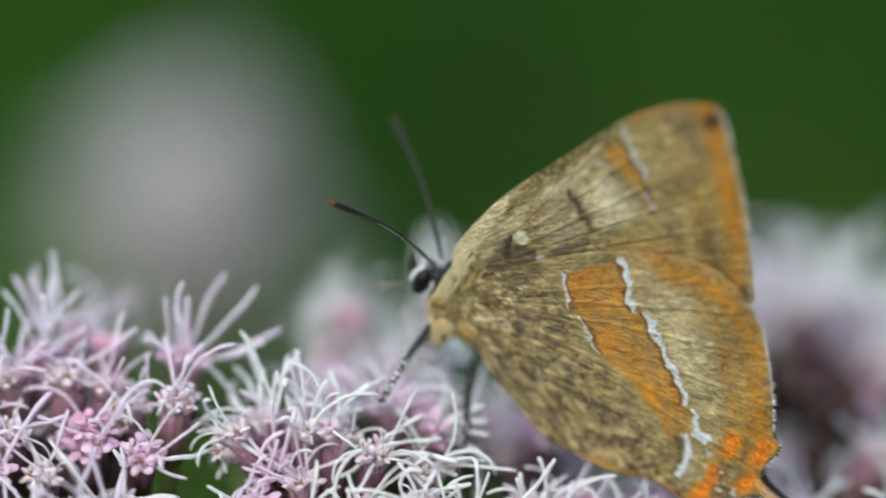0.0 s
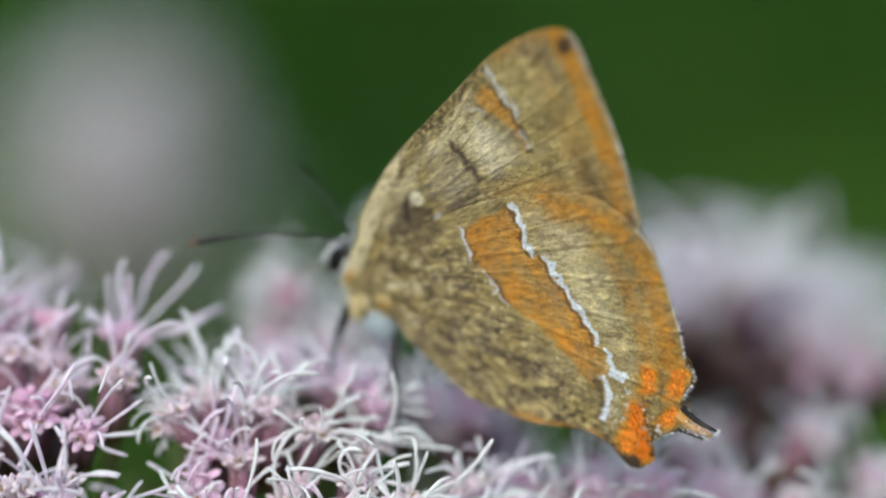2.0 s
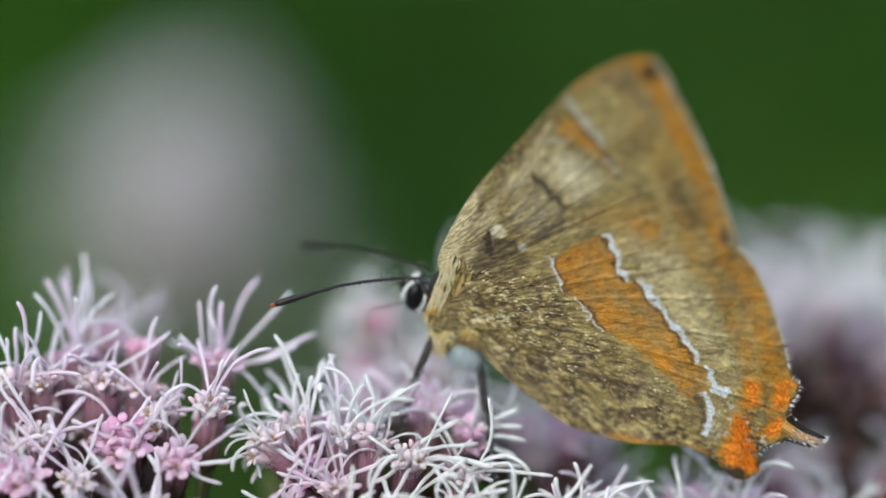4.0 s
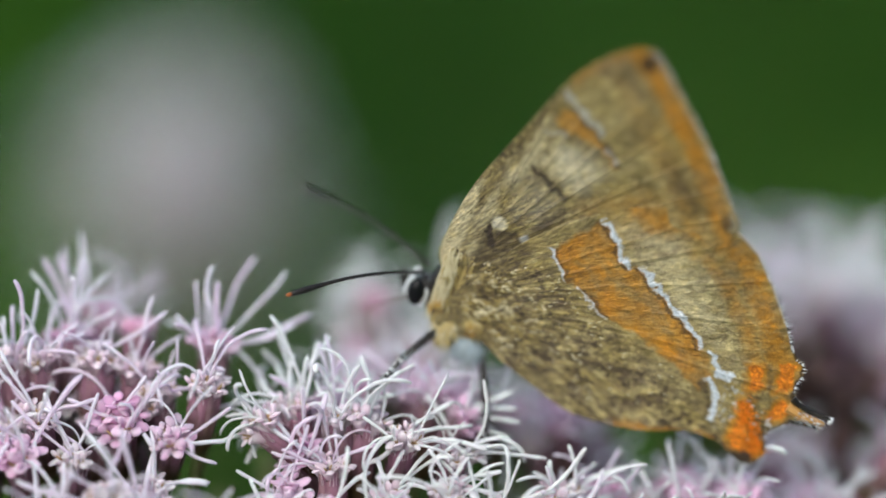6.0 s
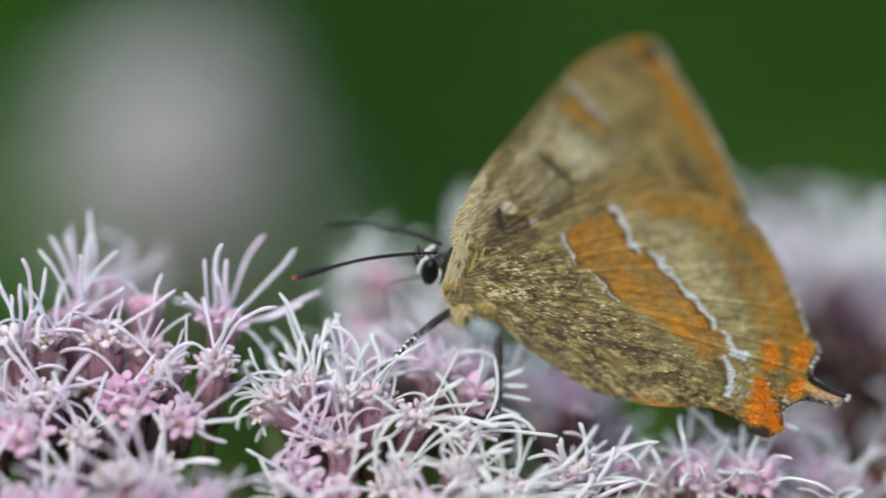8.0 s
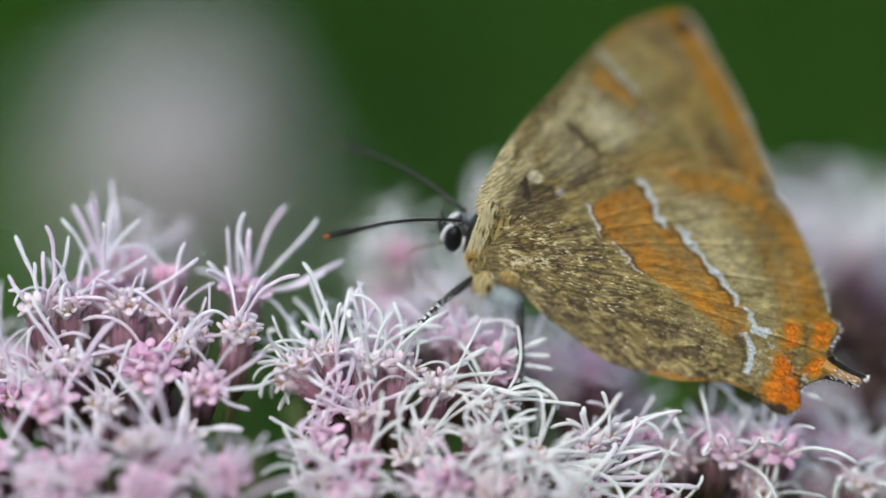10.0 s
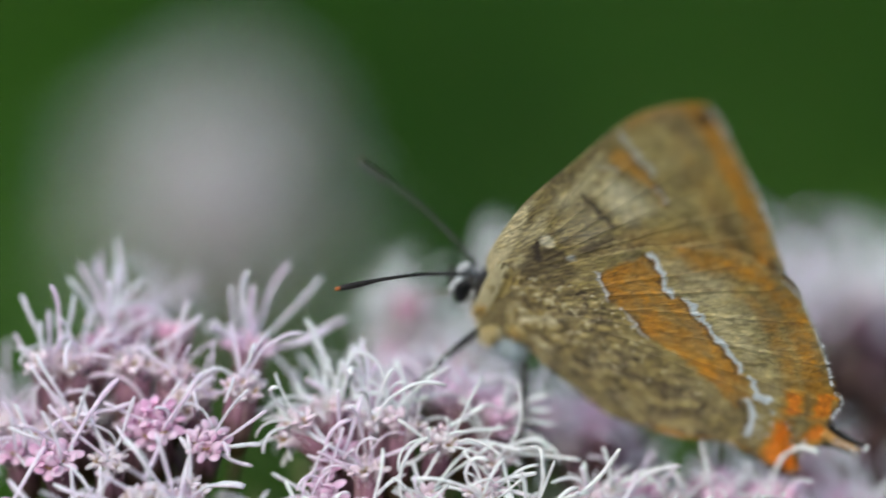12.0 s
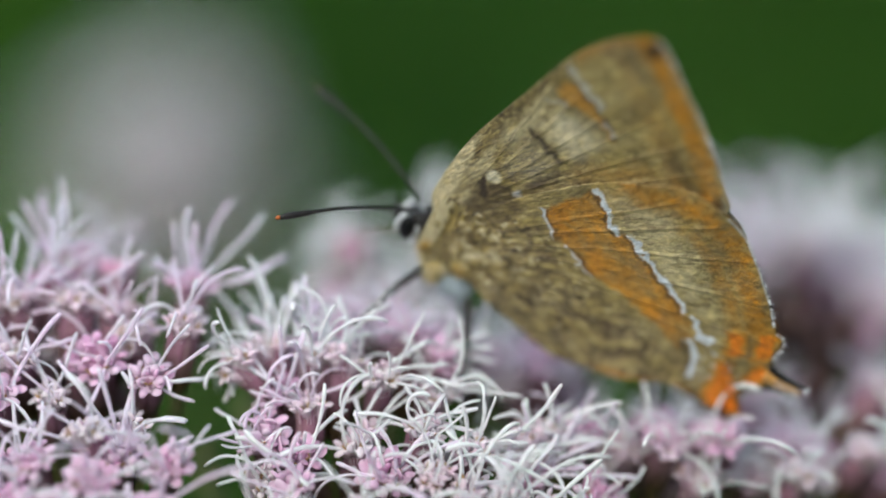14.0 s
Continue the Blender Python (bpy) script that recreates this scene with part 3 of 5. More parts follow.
    def fill(self, x0, x1, y0, y1, height, knot, step=2.5, wild=4, faded=0.45, skip=2.5, spent=0.0, long=1.0):
        """Heads over a stretch of the flower roof, whose height is given as a function of x and y."""
        rng = self.rng
        y = y0
        while y < y1:
            x = x0 + rng.uniform(0, step)
            while x < x1:
                px, py = x + rng.uniform(-0.8, 0.8), y + rng.uniform(-0.8, 0.8)
                p = Vector((px, py, height(px, py) + rng.uniform(-1.1, 0.9)))
                if all((p - q).length > skip for q in self.mouths):
                    lean = Vector((px - knot[0], py - knot[1] - 3, p.z - knot[2] + 6)).normalized() + Vector((rng.uniform(-0.25, 0.25), rng.uniform(-0.75, -0.05), 0))
                    kind = "faded" if rng.random() < faded else ("bud" if rng.random() < 0.04 else "open")
                    if rng.random() < spent:
                        kind, p.z = "spent", p.z + 1.4
                    self.head(p, lean, kind, knot, (), wild, 1, long)
                x += step
            y += step


# ---- the flowering plant on which the butterfly sits ----
plant = Plant("hemp agrimony with frothy pale pink flower heads and white styles", 2, 14, (2, 12, -70), 21)
KNOT_LEFT, KNOT_MID, KNOT_RIGHT, KNOT_BACK = (-18, 4, -32), (-2, 3, -34), (16, 10, -34), (26, 34, -28)
for knot in ((-10.4, 15, -15), (-9.0, 9, -17), (-13.5, 18, -18), KNOT_LEFT, KNOT_MID, KNOT_RIGHT, KNOT_BACK, (-3, 24, -30)):
    plant.branch(knot)
plant.head((-22.4, 4.5, -7.6), (0, 0.1, 1), "open", KNOT_LEFT, [(-21.9, 5.5, -0.7, -0.5), (-23.1, 6.5, -1.6, 0.5), (-24.3, 4.5, -2.3, -0.2), (-21.6, 3.5, -2.0, 0.6), (-22.1, 0.5, -3.5, -0.6), (-21.5, 4.5, -2.3, -0.8), (-23.4, 5.5, -2.2, -0.4)], 0, 2)
plant.head((-21.1, 13.0, -6.5), (0.5, 0.2, 1), "open", KNOT_LEFT, [(-19.5, 15.0, -2.8, 0.3), (-17.3, 14.0, -2.9, -0.3), (-20.0, 16.0, -3.0, -0.6)], 0, 2)
plant.head((-18.1, 4.5, -6.6), (0.05, -0.1, 1), "bud", KNOT_LEFT, [(-21.6, 3.5, -5.2, -1.6)], 0, 0)
plant.head((-20.4, 1.3, -9.1), (0.1, -0.3, 1), "faded", KNOT_LEFT, [(-16.1, 1.3, -5.7, 0.1), (-22.3, 0.3, -7.1, -0.1), (-19.5, 1.3, -7.7, 0.7)], 1, 1)
plant.head((-18.0, 2.0, -9.8), (0.1, -0.3, 1), "faded", KNOT_LEFT, [(-17.0, 2.0, -4.7, 0.2), (-18.5, 2.0, -7.2, 0.3)], 0, 1)
plant.head((-13.1, 3.3, -8.0), (0.1, -0.15, 1), "open", KNOT_LEFT, [(-12.9, 2.3, -3.8, 0.2), (-13.7, 2.3, -4.3, -0.1), (-15.6, 2.3, -5.9, 0.4), (-10.6, 5.3, -2.2, 0.5), (-8.6, 4.3, -3.1, -0.9), (-7.0, 4.3, -5.8, -0.7), (-9.7, 3.3, -10.6, 1.2), (-8.1, 3.3, -6.6, -0.6)], 0, 2)
plant.head((-25.9, 1.0, -9.1), (-0.2, -0.3, 1), "faded", KNOT_LEFT, [(-27.7, 1.0, -4.3, -0.6), (-25.9, 1.0, -5.3, 0.1), (-26.4, 0.0, -6.0, -0.1), (-24.3, 1.0, -4.3, -0.3), (-28.1, 1.0, -6.8, 0.9), (-27.6, 0.0, -7.5, 0.8)], 0, 2)
plant.head((-24.0, 1.0, -8.9), (0, -0.3, 1), "faded", KNOT_LEFT, [(-21.3, 1.0, -7.1, 0.4), (-22.6, 0.0, -7.2, -0.5), (-24.8, 1.0, -6.8, -0.3)], 1, 2)
plant.head((-13.5, -0.5, -10.5), (0.15, -0.4, 1), "faded", KNOT_LEFT, [(-17.0, -1.5, -10.8, -3.2), (-12.6, -1.5, -7.4, 0.4), (-12.3, -0.5, -9.4, 1.4), (-17.0, 0.5, -10.2, 0.9)], 0, 2)
plant.head((-19.0, -1.5, -12.8), (0, -0.8, 0.7), "open", KNOT_LEFT, [(-22.2, -1.5, -11.2, 0.2), (-17.2, -1.5, -9.7, 0.3)], 0, 2)
plant.head((-15.6, -2.5, -13.7), (0.1, -0.85, 0.6), "open", KNOT_LEFT, [(-12.2, -2.5, -13.8, -0.3), (-12.7, -2.5, -15.2, -0.5)], 0, 2)
plant.head((-24.0, -1.0, -12.6), (-0.1, -0.6, 0.8), "faded", KNOT_LEFT, [(-26.8, -2.0, -8.8, 0.3), (-26.4, -2.0, -8.2, 0.2), (-20.3, -2.0, -11.2, 0.2), (-26.1, -1.0, -9.8, 0.2), (-21.1, -2.0, -14.5, 0.3)], 0, 2)
plant.head((-25.1, -3.0, -14.9), (-0.1, -0.8, 0.7), "open", KNOT_LEFT, [(-27.6, -4.0, -11.2, 0.2), (-28.0, -4.0, -12.7, -0.6)], 0, 2)
plant.head((-21.8, -2.0, -15.2), (0, -0.6, 0.8), "faded", KNOT_LEFT, [(-23.6, -2.0, -10.8, 0.3), (-20.2, -2.0, -10.8, -0.3), (-25.6, -3.0, -11.3, 0.2)], 0, 2)
plant.head((-16.8, -3.0, -17.3), (0.1, -0.7, 0.7), "faded", KNOT_LEFT, [(-13.1, -3.0, -16.4, 1.0), (-17.3, -3.0, -13.3, -1.0), (-13.2, -4.0, -16.5, 0.8)], 0, 2)
plant.head((-17.5, -5.0, -18.8), (0, -0.8, 0.6), "open", KNOT_LEFT, [(-25.0, -6.0, -16.2, 0.3), (-14.9, -5.0, -19.5, 0.3), (-16.3, -5.0, -19.8, -0.6)], 0, 2)
plant.head((-24.3, -4.0, -19.7), (-0.1, -0.8, 0.6), "open", KNOT_LEFT, [(-22.0, -4.0, -18.5, -0.1)], 1, 2)
plant.head((-5.1, 0.0, -12.8), (0, -0.2, 1), "faded", KNOT_MID, [(-5.2, 0.0, -9.7, 0.6), (-3.0, 1.0, -11.8, 1.0), (-6.6, 1.0, -10.0, 0.3), (-1.6, 0.0, -10.9, 0.6)], 1, 4)
plant.head((-8.0, 1.0, -11.9), (-0.2, -0.2, 1), "faded", KNOT_MID, [(-5.7, 1.0, -7.2, 0.1), (-9.5, 1.0, -5.9, -1.1), (-12.3, 0.0, -12.3, 0.2), (-12.6, 1.0, -11.7, -0.3), (-10.2, 2.0, -10.0, 0.3), (-9.2, 3.0, -9.0, 0.4)], 0, 4)
plant.head((-3.4, 0.0, -12.8), (0.1, -0.2, 1), "faded", KNOT_MID, [(-3.7, 0.0, -8.4, -0.6), (-6.5, 0.0, -11.0, -2.2), (-1.2, 1.0, -9.3, 0.4), (-4.6, 2.0, -8.9, 0.5)], 0, 4)
plant.head((-9.8, -1.0, -13.0), (-0.7, -0.3, 0.6), "faded", KNOT_MID, [(-12.6, -1.0, -13.9, 0.3), (-10.3, -1.0, -14.9, -0.6)], 0, 4)
plant.head((0.2, 4.0, -11.2), (0.1, -0.1, 1), "open", KNOT_MID, [(1.7, 3.0, -9.3, 0.2), (2.5, 3.0, -9.5, 0.4), (2.6, 3.0, -10.3, 0.3), (0.6, 4.0, -8.9, 0.2), (-0.4, 4.0, -8.2, -0.3), (-1.5, 5.0, -7.8, -0.5), (-2.8, 2.0, -11.8, -1.6), (1.1, 4.0, -9.7, -0.6)], 0, 4)
plant.head((2.8, 3.0, -12.6), (0.6, -0.2, 0.8), "open", KNOT_MID, [(6.0, 2.0, -10.7, 0.3), (6.2, 2.0, -11.8, 0.3), (6.4, 2.0, -12.7, 0.2), (5.8, 2.0, -13.7, -0.3), (5.1, 3.0, -11.2, 0.4), (4.2, 2.0, -11.5, -0.6)], 0, 4)
plant.head((-1.0, -1.0, -13.9), (0.1, -0.6, 0.8), "faded", KNOT_MID, [(1.0, -1.0, -12.2, 0.6), (4.3, -1.0, -14.3, 0.4), (-3.3, -1.0, -15.2, 0.3), (2.0, -1.0, -11.4, 0.5), (3.4, 0.0, -12.8, 0.4)], 0, 4)
plant.head((2.4, 0.0, -15.0), (0.3, -0.4, 0.9), "faded", KNOT_MID, [(4.6, 0.0, -14.1, 0.3), (8.1, 0.0, -14.9, 0.7), (4.3, 0.0, -15.2, 0.2), (6.3, 1.0, -14.3, 0.3)], 0, 4)
plant.head((-2.3, -2.0, -17.9), (0.1, -0.6, 0.8), "faded", KNOT_MID, [(-0.9, -2.0, -14.3, 0.3), (-3.9, -2.0, -16.8, -0.4), (-2.6, -2.0, -14.9, -0.4), (1.3, -1.0, -14.0, 0.4), (2.7, -1.0, -13.7, 0.5)], 0, 4)
plant.head((-0.5, -4.0, -20.0), (0.1, -0.85, 0.5), "open", KNOT_MID, [(2.2, -4.0, -17.1, 0.4), (-3.7, -4.0, -19.0, 0.4)], 0, 4)
plant.head((1.8, -2.6, -17.2), (0.2, -0.5, 0.9), "faded", KNOT_MID, [(5.2, -3.0, -15.6, 0.4), (4.9, -3.0, -17.0, 0.3), (0.6, -3.0, -14.2, -0.4)], 2, 3)
plant.head((5.0, -2.2, -18.4), (0.3, -0.5, 0.9), "faded", KNOT_MID, [(8.6, -2.0, -16.9, 0.4), (8.4, -2.5, -17.8, 0.3), (5.6, -3.0, -15.0, -0.3)], 2, 3)
plant.head((2.7, -1.0, -19.2), (0.4, -0.5, 0.8), "faded", KNOT_MID, [(8.0, -1.0, -19.0, 0.8), (13.1, 0.0, -17.6, 0.6), (10.5, -1.0, -18.4, 0.4), (5.6, -1.0, -16.9, 0.4), (6.8, -1.0, -17.9, 0.3)], 0, 4)
plant.head((7.7, 0.0, -20.1), (0.4, -0.5, 0.8), "open", KNOT_MID, [(15.6, 0.0, -20.1, 0.5), (13.2, 0.0, -17.8, 0.3), (12.4, 0.0, -19.4, 0.4), (9.7, 0.0, -18.0, 0.2)], 0, 4)
plant.head((-5.5, -1.5, -15.6), (0, -0.3, 1), "faded", KNOT_MID, [(-9.8, -1.5, -11.8, 0.3), (-9.7, -1.5, -12.6, 0.4), (-9.3, -1.5, -14.5, 0.3), (-6.0, 0.5, -7.1, -0.6), (-8.6, -2.5, -14.3, 0.1), (-2.6, -1.5, -14.0, 0.4)], 0, 4)
plant.head((-8.5, -3.0, -20.4), (-0.1, -0.6, 0.8), "faded", KNOT_MID, [(-10.6, -3.0, -16.1, 0.3), (-10.0, -3.0, -18.5, 0.6), (-4.0, -3.0, -19.8, 0.3), (-11.3, -3.0, -20.5, -0.6)], 0, 4)
plant.head((16.9, 6.0, -17.0), (0.1, -0.3, 1), "open", KNOT_RIGHT, [(16.9, 6.0, -13.6, 0.2), (20.6, 6.0, -15.2, 0.3), (21.4, 5.0, -16.0, 0.3), (18.4, 7.0, -16.5, -0.3), (14.3, 6.0, -17.8, 0.4), (15.3, 8.0, -14.9, 0.1)], 0, 2)
plant.head((9.0, 1.0, -17.6), (0.1, -0.4, 1), "faded", KNOT_RIGHT, [(13.4, 1.0, -15.4, 0.5), (12.8, 1.0, -16.3, 0.4), (10.5, 1.0, -15.6, 0.1), (14.5, 1.0, -18.1, 0.3), (8.3, 0.0, -15.0, 0.6), (7.2, 1.0, -15.8, -0.6)], 0, 2)
plant.head((10.1, 14.0, -17.4), (0.1, -0.2, 1), "open", KNOT_RIGHT, [(11.7, 14.0, -12.5, 0.3), (14.6, 14.0, -14.0, 0.6), (12.8, 15.0, -14.2, 0.5)], 1, 2)
plant.head((25.5, 8.0, -18.2), (0, -0.3, 1), "open", KNOT_RIGHT, [(21.5, 8.0, -17.5, 0.5), (25.6, 6.0, -16.3, -0.5), (27.0, 8.0, -16.0, -0.5), (23.9, 8.0, -16.9, 0.5)], 0, 2)
plant.head((26.2, 24.0, -15.2), (0.3, -0.2, 1), "open", KNOT_BACK, [(28.7, 24.0, -13.7, -0.3), (24.3, 24.0, -14.4, 0.5), (27.5, 26.0, -13.0, 0.3)], 2, 2)
plant.fill(-31, -13.4, -9, 1, lambda x, y: -12.2 + 1.0 * y - 0.02 * (x + 20) ** 2, KNOT_LEFT, 3.0, 3, 0.3)
plant.fill(-31, -19, 1, 12, lambda x, y: -12.6 - 0.1 * (y - 3), KNOT_LEFT, 3.0, 3)
plant.fill(-9.2, 5, -8, 4, lambda x, y: -14.8 + 0.9 * y - 0.03 * (x + 2) ** 2, KNOT_MID, 2.9, 4, 0.4)
plant.fill(5, 13, -6, 2, lambda x, y: -19.0 + 0.5 * y - 0.2 * (x - 5), KNOT_MID, 3.0, 5, 0.5)
plant.fill(23, 42, 6, 14, lambda x, y: -19.6 + 0.1 * y + 0.8 * math.sin(1.1 * x), KNOT_RIGHT, 3.8, 3, 0.5, 2.4, 0.35)
plant.fill(9, 21, 3, 8, lambda x, y: -17.6 - 0.05 * (x - 9), KNOT_RIGHT, 3.0, 4, 0.3, 2.3, 0.1)
plant.fill(13, 32, 4, 12, lambda x, y: -20.5 + 0.2 * (y - 4), KNOT_RIGHT, 3.6, 3, 0.75, 2.5, 0.3)
plant.fill(6, 34, 13, 22, lambda x, y: -19.0 + 0.2 * (y - 12), KNOT_RIGHT, 3.6, 4, 0.75, 2.5, 0.4)
plant.fill(3.5, 13, 11, 18, lambda x, y: -12.9 - 0.12 * (x - 4), KNOT_RIGHT, 3.0, 5, 0.5, 2.2, 0.12)
plant.fill(2.5, 9, 8.5, 13, lambda x, y: -10.2 - 0.35 * (x - 2.5), KNOT_RIGHT, 2.6, 4, 0.5, 2.0, 0.0)
plant.fill(-6.5, 3, 11, 17, lambda x, y: -11.0, (-3, 24, -30), 3.4, 3, 0.2)
for x, y, z in ((-4.6, 19, -6.4), (-1.4, 19.5, -6.6), (0.4, 18, -7.6), (-2.8, 21, -6.6)):
    plant.head((x, y, z - 1.2), (0.06 * (x + 2.5), -0.1, 1), "faded", (-3, 24, -30), (), 4, 1, 1.15)
plant.fill(-5.5, 1, 16, 23, lambda x, y: -9.8, (-3, 24, -30), 4.2, 2, 0.4)
plant.head((2.4, 23.5, -4.6), (0.02, -0.1, 1), "faded", (-3, 24, -30), [(2.2, 23, 0.9, 0.3), (2.8, 24, 1.2, -0.3), (3.2, 23, 0.4, 0.4), (1.6, 24, -0.6, 0.3), (2.5, 22.5, 0.3, -0.5), (1.9, 23.5, 0.4, 0.2)], 4, 1, 1.2)
plant.head((-3.2, 18.5, -4.9), (0, -0.2, 1), "bud", (-3, 24, -30), (), 2)
plant.fill(20.5, 26.5, 19, 24.5, lambda x, y: -9.2 - 0.1 * (x - 23) ** 2, KNOT_BACK, 2.4, 0, 0.5, 1.8, 1.0)
plant.fill(18, 38, 28, 42, lambda x, y: -5.0 + 1.6 * math.sin(1.7 * x + 0.8 * y) - 0.05 * (x - 29) ** 2 - 0.03 * (y - 35) ** 2, KNOT_BACK, 4.2, 5, 0.3, 2.5, 0.0, 1.5)
plant.fill(22, 36, 11, 19, lambda x, y: -16.6 + 1.3 * math.sin(1.3 * x + y), KNOT_RIGHT, 4.2, 3, 0.5, 2.5, 0.35)
plant.fill(16, 38, 21, 28, lambda x, y: -11.6, KNOT_BACK, 3.4, 2, 0.1, 2.5, 0.55)

# ---- a second flower head far behind ----
other = Plant("hemp agrimony with one pale pink flower head standing further back", -26, 196, (-27, 192, -60), 33)
other.branch((-26.5, 190, -14))
for i in range(230):
    near = 2.3 if i < 110 else 5.2
    spot_at = Vector((other.rng.gauss(-26.4, near * 0.9), other.rng.gauss(190, 7.0), other.rng.gauss(2.9, near * 1.1)))
    if abs(spot_at.x + 26.4) < 11 and -7 < spot_at.z < 15 and all((spot_at - q).length > 1.2 for q in other.mouths):
        out = spot_at - Vector((-26.5, 191, -12))
        other.head(spot_at, (out.x * 0.6, -8, max(out.z, 3)), "faded", (-26.5, 194, -18), (), 5)
for i in range(16):
    a = other.rng.uniform(-1.0, 1.0)
    other.leaf((-26.5 + 3 * a, 189 + other.rng.uniform(-3, 3), other.rng.uniform(-15, -4)), (1.0 if i % 3 else -0.8, other.rng.uniform(-0.6, 0.4), other.rng.uniform(0.1, 0.9)), other.rng.uniform(13, 21), other.rng.uniform(6, 9))


# ---- the butterfly: x runs towards its tail, z up along the closed wings, y through them ----
def closed_curve(points, n):
    """A smooth closed outline, sampled at n even steps."""
    p = np.array(points, float)
    fine = []
    for i in range(len(p)):
        a, b, c, d = p[i - 1], p[i], p[(i + 1) % len(p)], p[(i + 2) % len(p)]
        for t in np.linspace(0, 1, 24, endpoint=False):
            fine.append(0.5 * (2 * b + (c - a) * t + (2 * a - 5 * b + 4 * c - d) * t * t + (3 * b - a - 3 * c + d) * t ** 3))
    fine = np.array(fine)
    step = np.r_[0, np.cumsum(np.linalg.norm(np.diff(np.r_[fine, fine[:1]], axis=0), axis=1))]
    at = np.linspace(0, step[-1], n, endpoint=False)
    loop = np.r_[fine, fine[:1]]
    return np.stack([np.interp(at, step, loop[:, k]) for k in (0, 1)], 1)


def gap(P, line):
    """Distance of points to a polyline, and how far along it the nearest place lies, 0 to 1."""
    line = np.array(line, float)
    best, where = np.full(len(P), 1e9), np.zeros(len(P))
    for i in range(len(line) - 1):
        a, d = line[i], line[i + 1] - line[i]
        t = np.clip(((P - a) @ d) / (d @ d), 0, 1)
        dist = np.linalg.norm(P - a - t[:, None] * d, axis=1)
        near = dist < best
        best[near], where[near] = dist[near], (i + t[near]) / (len(line) - 1)
    return best, where


def inside(P, poly, soft):
    """1 inside a polygon, 0 outside, with a soft edge."""
    poly = np.array(poly, float)
    hit = np.zeros(len(P), bool)
    for i in range(len(poly)):
        a, b = poly[i - 1], poly[i]
        cross = (a[1] > P[:, 1]) != (b[1] > P[:, 1])
        x = a[0] + (P[:, 1] - a[1]) * (b[0] - a[0]) / (b[1] - a[1] + 1e-12)
        hit ^= cross & (P[:, 0] < x)
    d, _ = gap(P, np.r_[poly, poly[:1]])
    return np.clip(0.5 + np.where(hit, d, -d) / soft, 0, 1)


def line_mask(P, line, width, soft=0.1, taper=0.0):
    d, t = gap(P, line)
    return np.clip(0.5 + (width * (1 - taper * t) / 2 - d) / soft, 0, 1)


def spot(P, x, z, r, soft=0.3):
    return np.clip(0.5 + (r - np.hypot(P[:, 0] - x, P[:, 1] - z)) / soft, 0, 1)


def ragged(P, amount, scale, seed):
    """Points moved a little, so that drawn edges run ragged along the rows of scales."""
    out = P.copy()
    for i, (x, z) in enumerate(P):
        v = noise.noise_vector((x * scale, z * scale, seed))
        out[i, 0] += v.x * amount
        out[i, 1] += v.y * amount
    return out


HIND_OUT = [(-1.6, 0.2), (-1.2, 2.2), (0.3, 5.2), (3, 8.9), (5.8, 11.4), (9, 13.4), (11.3, 14.1), (13.2, 13.95), (14.4, 13.5), (15.9, 12.6), (17.6, 10.85), (19.25, 8.8), (20.2, 7.3), (20.55, 6.95), (21.2, 6.65), (21.35, 6.0), (21.15, 5.2), (21.3, 4.5), (22.1, 4.2), (22.3, 3.5), (22.0, 2.8), (21.4, 2.3), (20.8, 1.6), (20.6, 1.05), (20.85, 0.4), (21.0, -0.2), (20.6, -0.9), (20.1, -1.2), (19.5, -1.15), (18.9, -0.85), (18.0, -0.45), (16.4, -0.45), (14.5, -1.1), (12, -1.95), (9.6, -2.3), (6.8, -1.95), (3.8, -0.9), (1.5, -0.1), (-0.5, -0.1)]
FORE_OUT = [(-2.75, 4.0), (-2.9, 6.4), (-2.4, 9.7), (-1.55, 12.4), (-0.55, 15.1), (0.85, 18.9), (2.4, 21.3), (4.0, 22.75), (5.2, 23.05), (6.4, 22.25), (8.0, 20.8), (10.2, 18.7), (12.0, 16.6), (13.1, 15.2), (14.1, 13.7), (12.8, 11.8), (7, 8.2), (2, 5), (-0.6, 2.8)]
ORANGE_IN = [(3.5, 7.9), (4.5, 6.9), (5.2, 6.2), (6.4, 5.75), (8.2, 4.85), (10.4, 4.5), (13.4, 3.6), (15.6, 2.4)]
ORANGE_OUT = [(6.2, 10.9), (6.9, 10.3), (7.5, 9.95), (7.9, 9.2), (8.6, 8.6), (9.5, 8.85), (11.2, 7.75), (12.4, 6.95), (13.7, 6.2), (14.8, 5.35), (15.6, 4.2), (16.2, 3.4)]
WHITE_OUT = [ORANGE_OUT[:5], ORANGE_OUT[5:10], [(15.1, 4.95), (15.6, 4.2), (16.2, 3.4)]]
WHITE_IN = [[(3.5, 7.9), (4.4, 7.0), (5.2, 6.2)], [(6.0, 6.05), (7.1, 5.35), (8.4, 4.7)]]
LOBE = [(18.1, 3.0), (19.1, 3.25), (19.3, 2.0), (19.45, 0.8), (20.2, 0.5), (21.0, -0.1), (20.4, -0.9), (18.9, -0.6), (18.2, 0.1), (18.4, 1.4)]
SPOTS = [LOBE, [(17.8, 5.4), (18.9, 5.8), (19.4, 4.2), (18.5, 3.4)], [(19.6, 6.3), (20.8, 6.7), (21.1, 4.7), (20.0, 4.0)], [(19.9, 2.3), (20.7, 4.1), (21.7, 3.5), (21.2, 2.6), (20.7, 2.1)]]
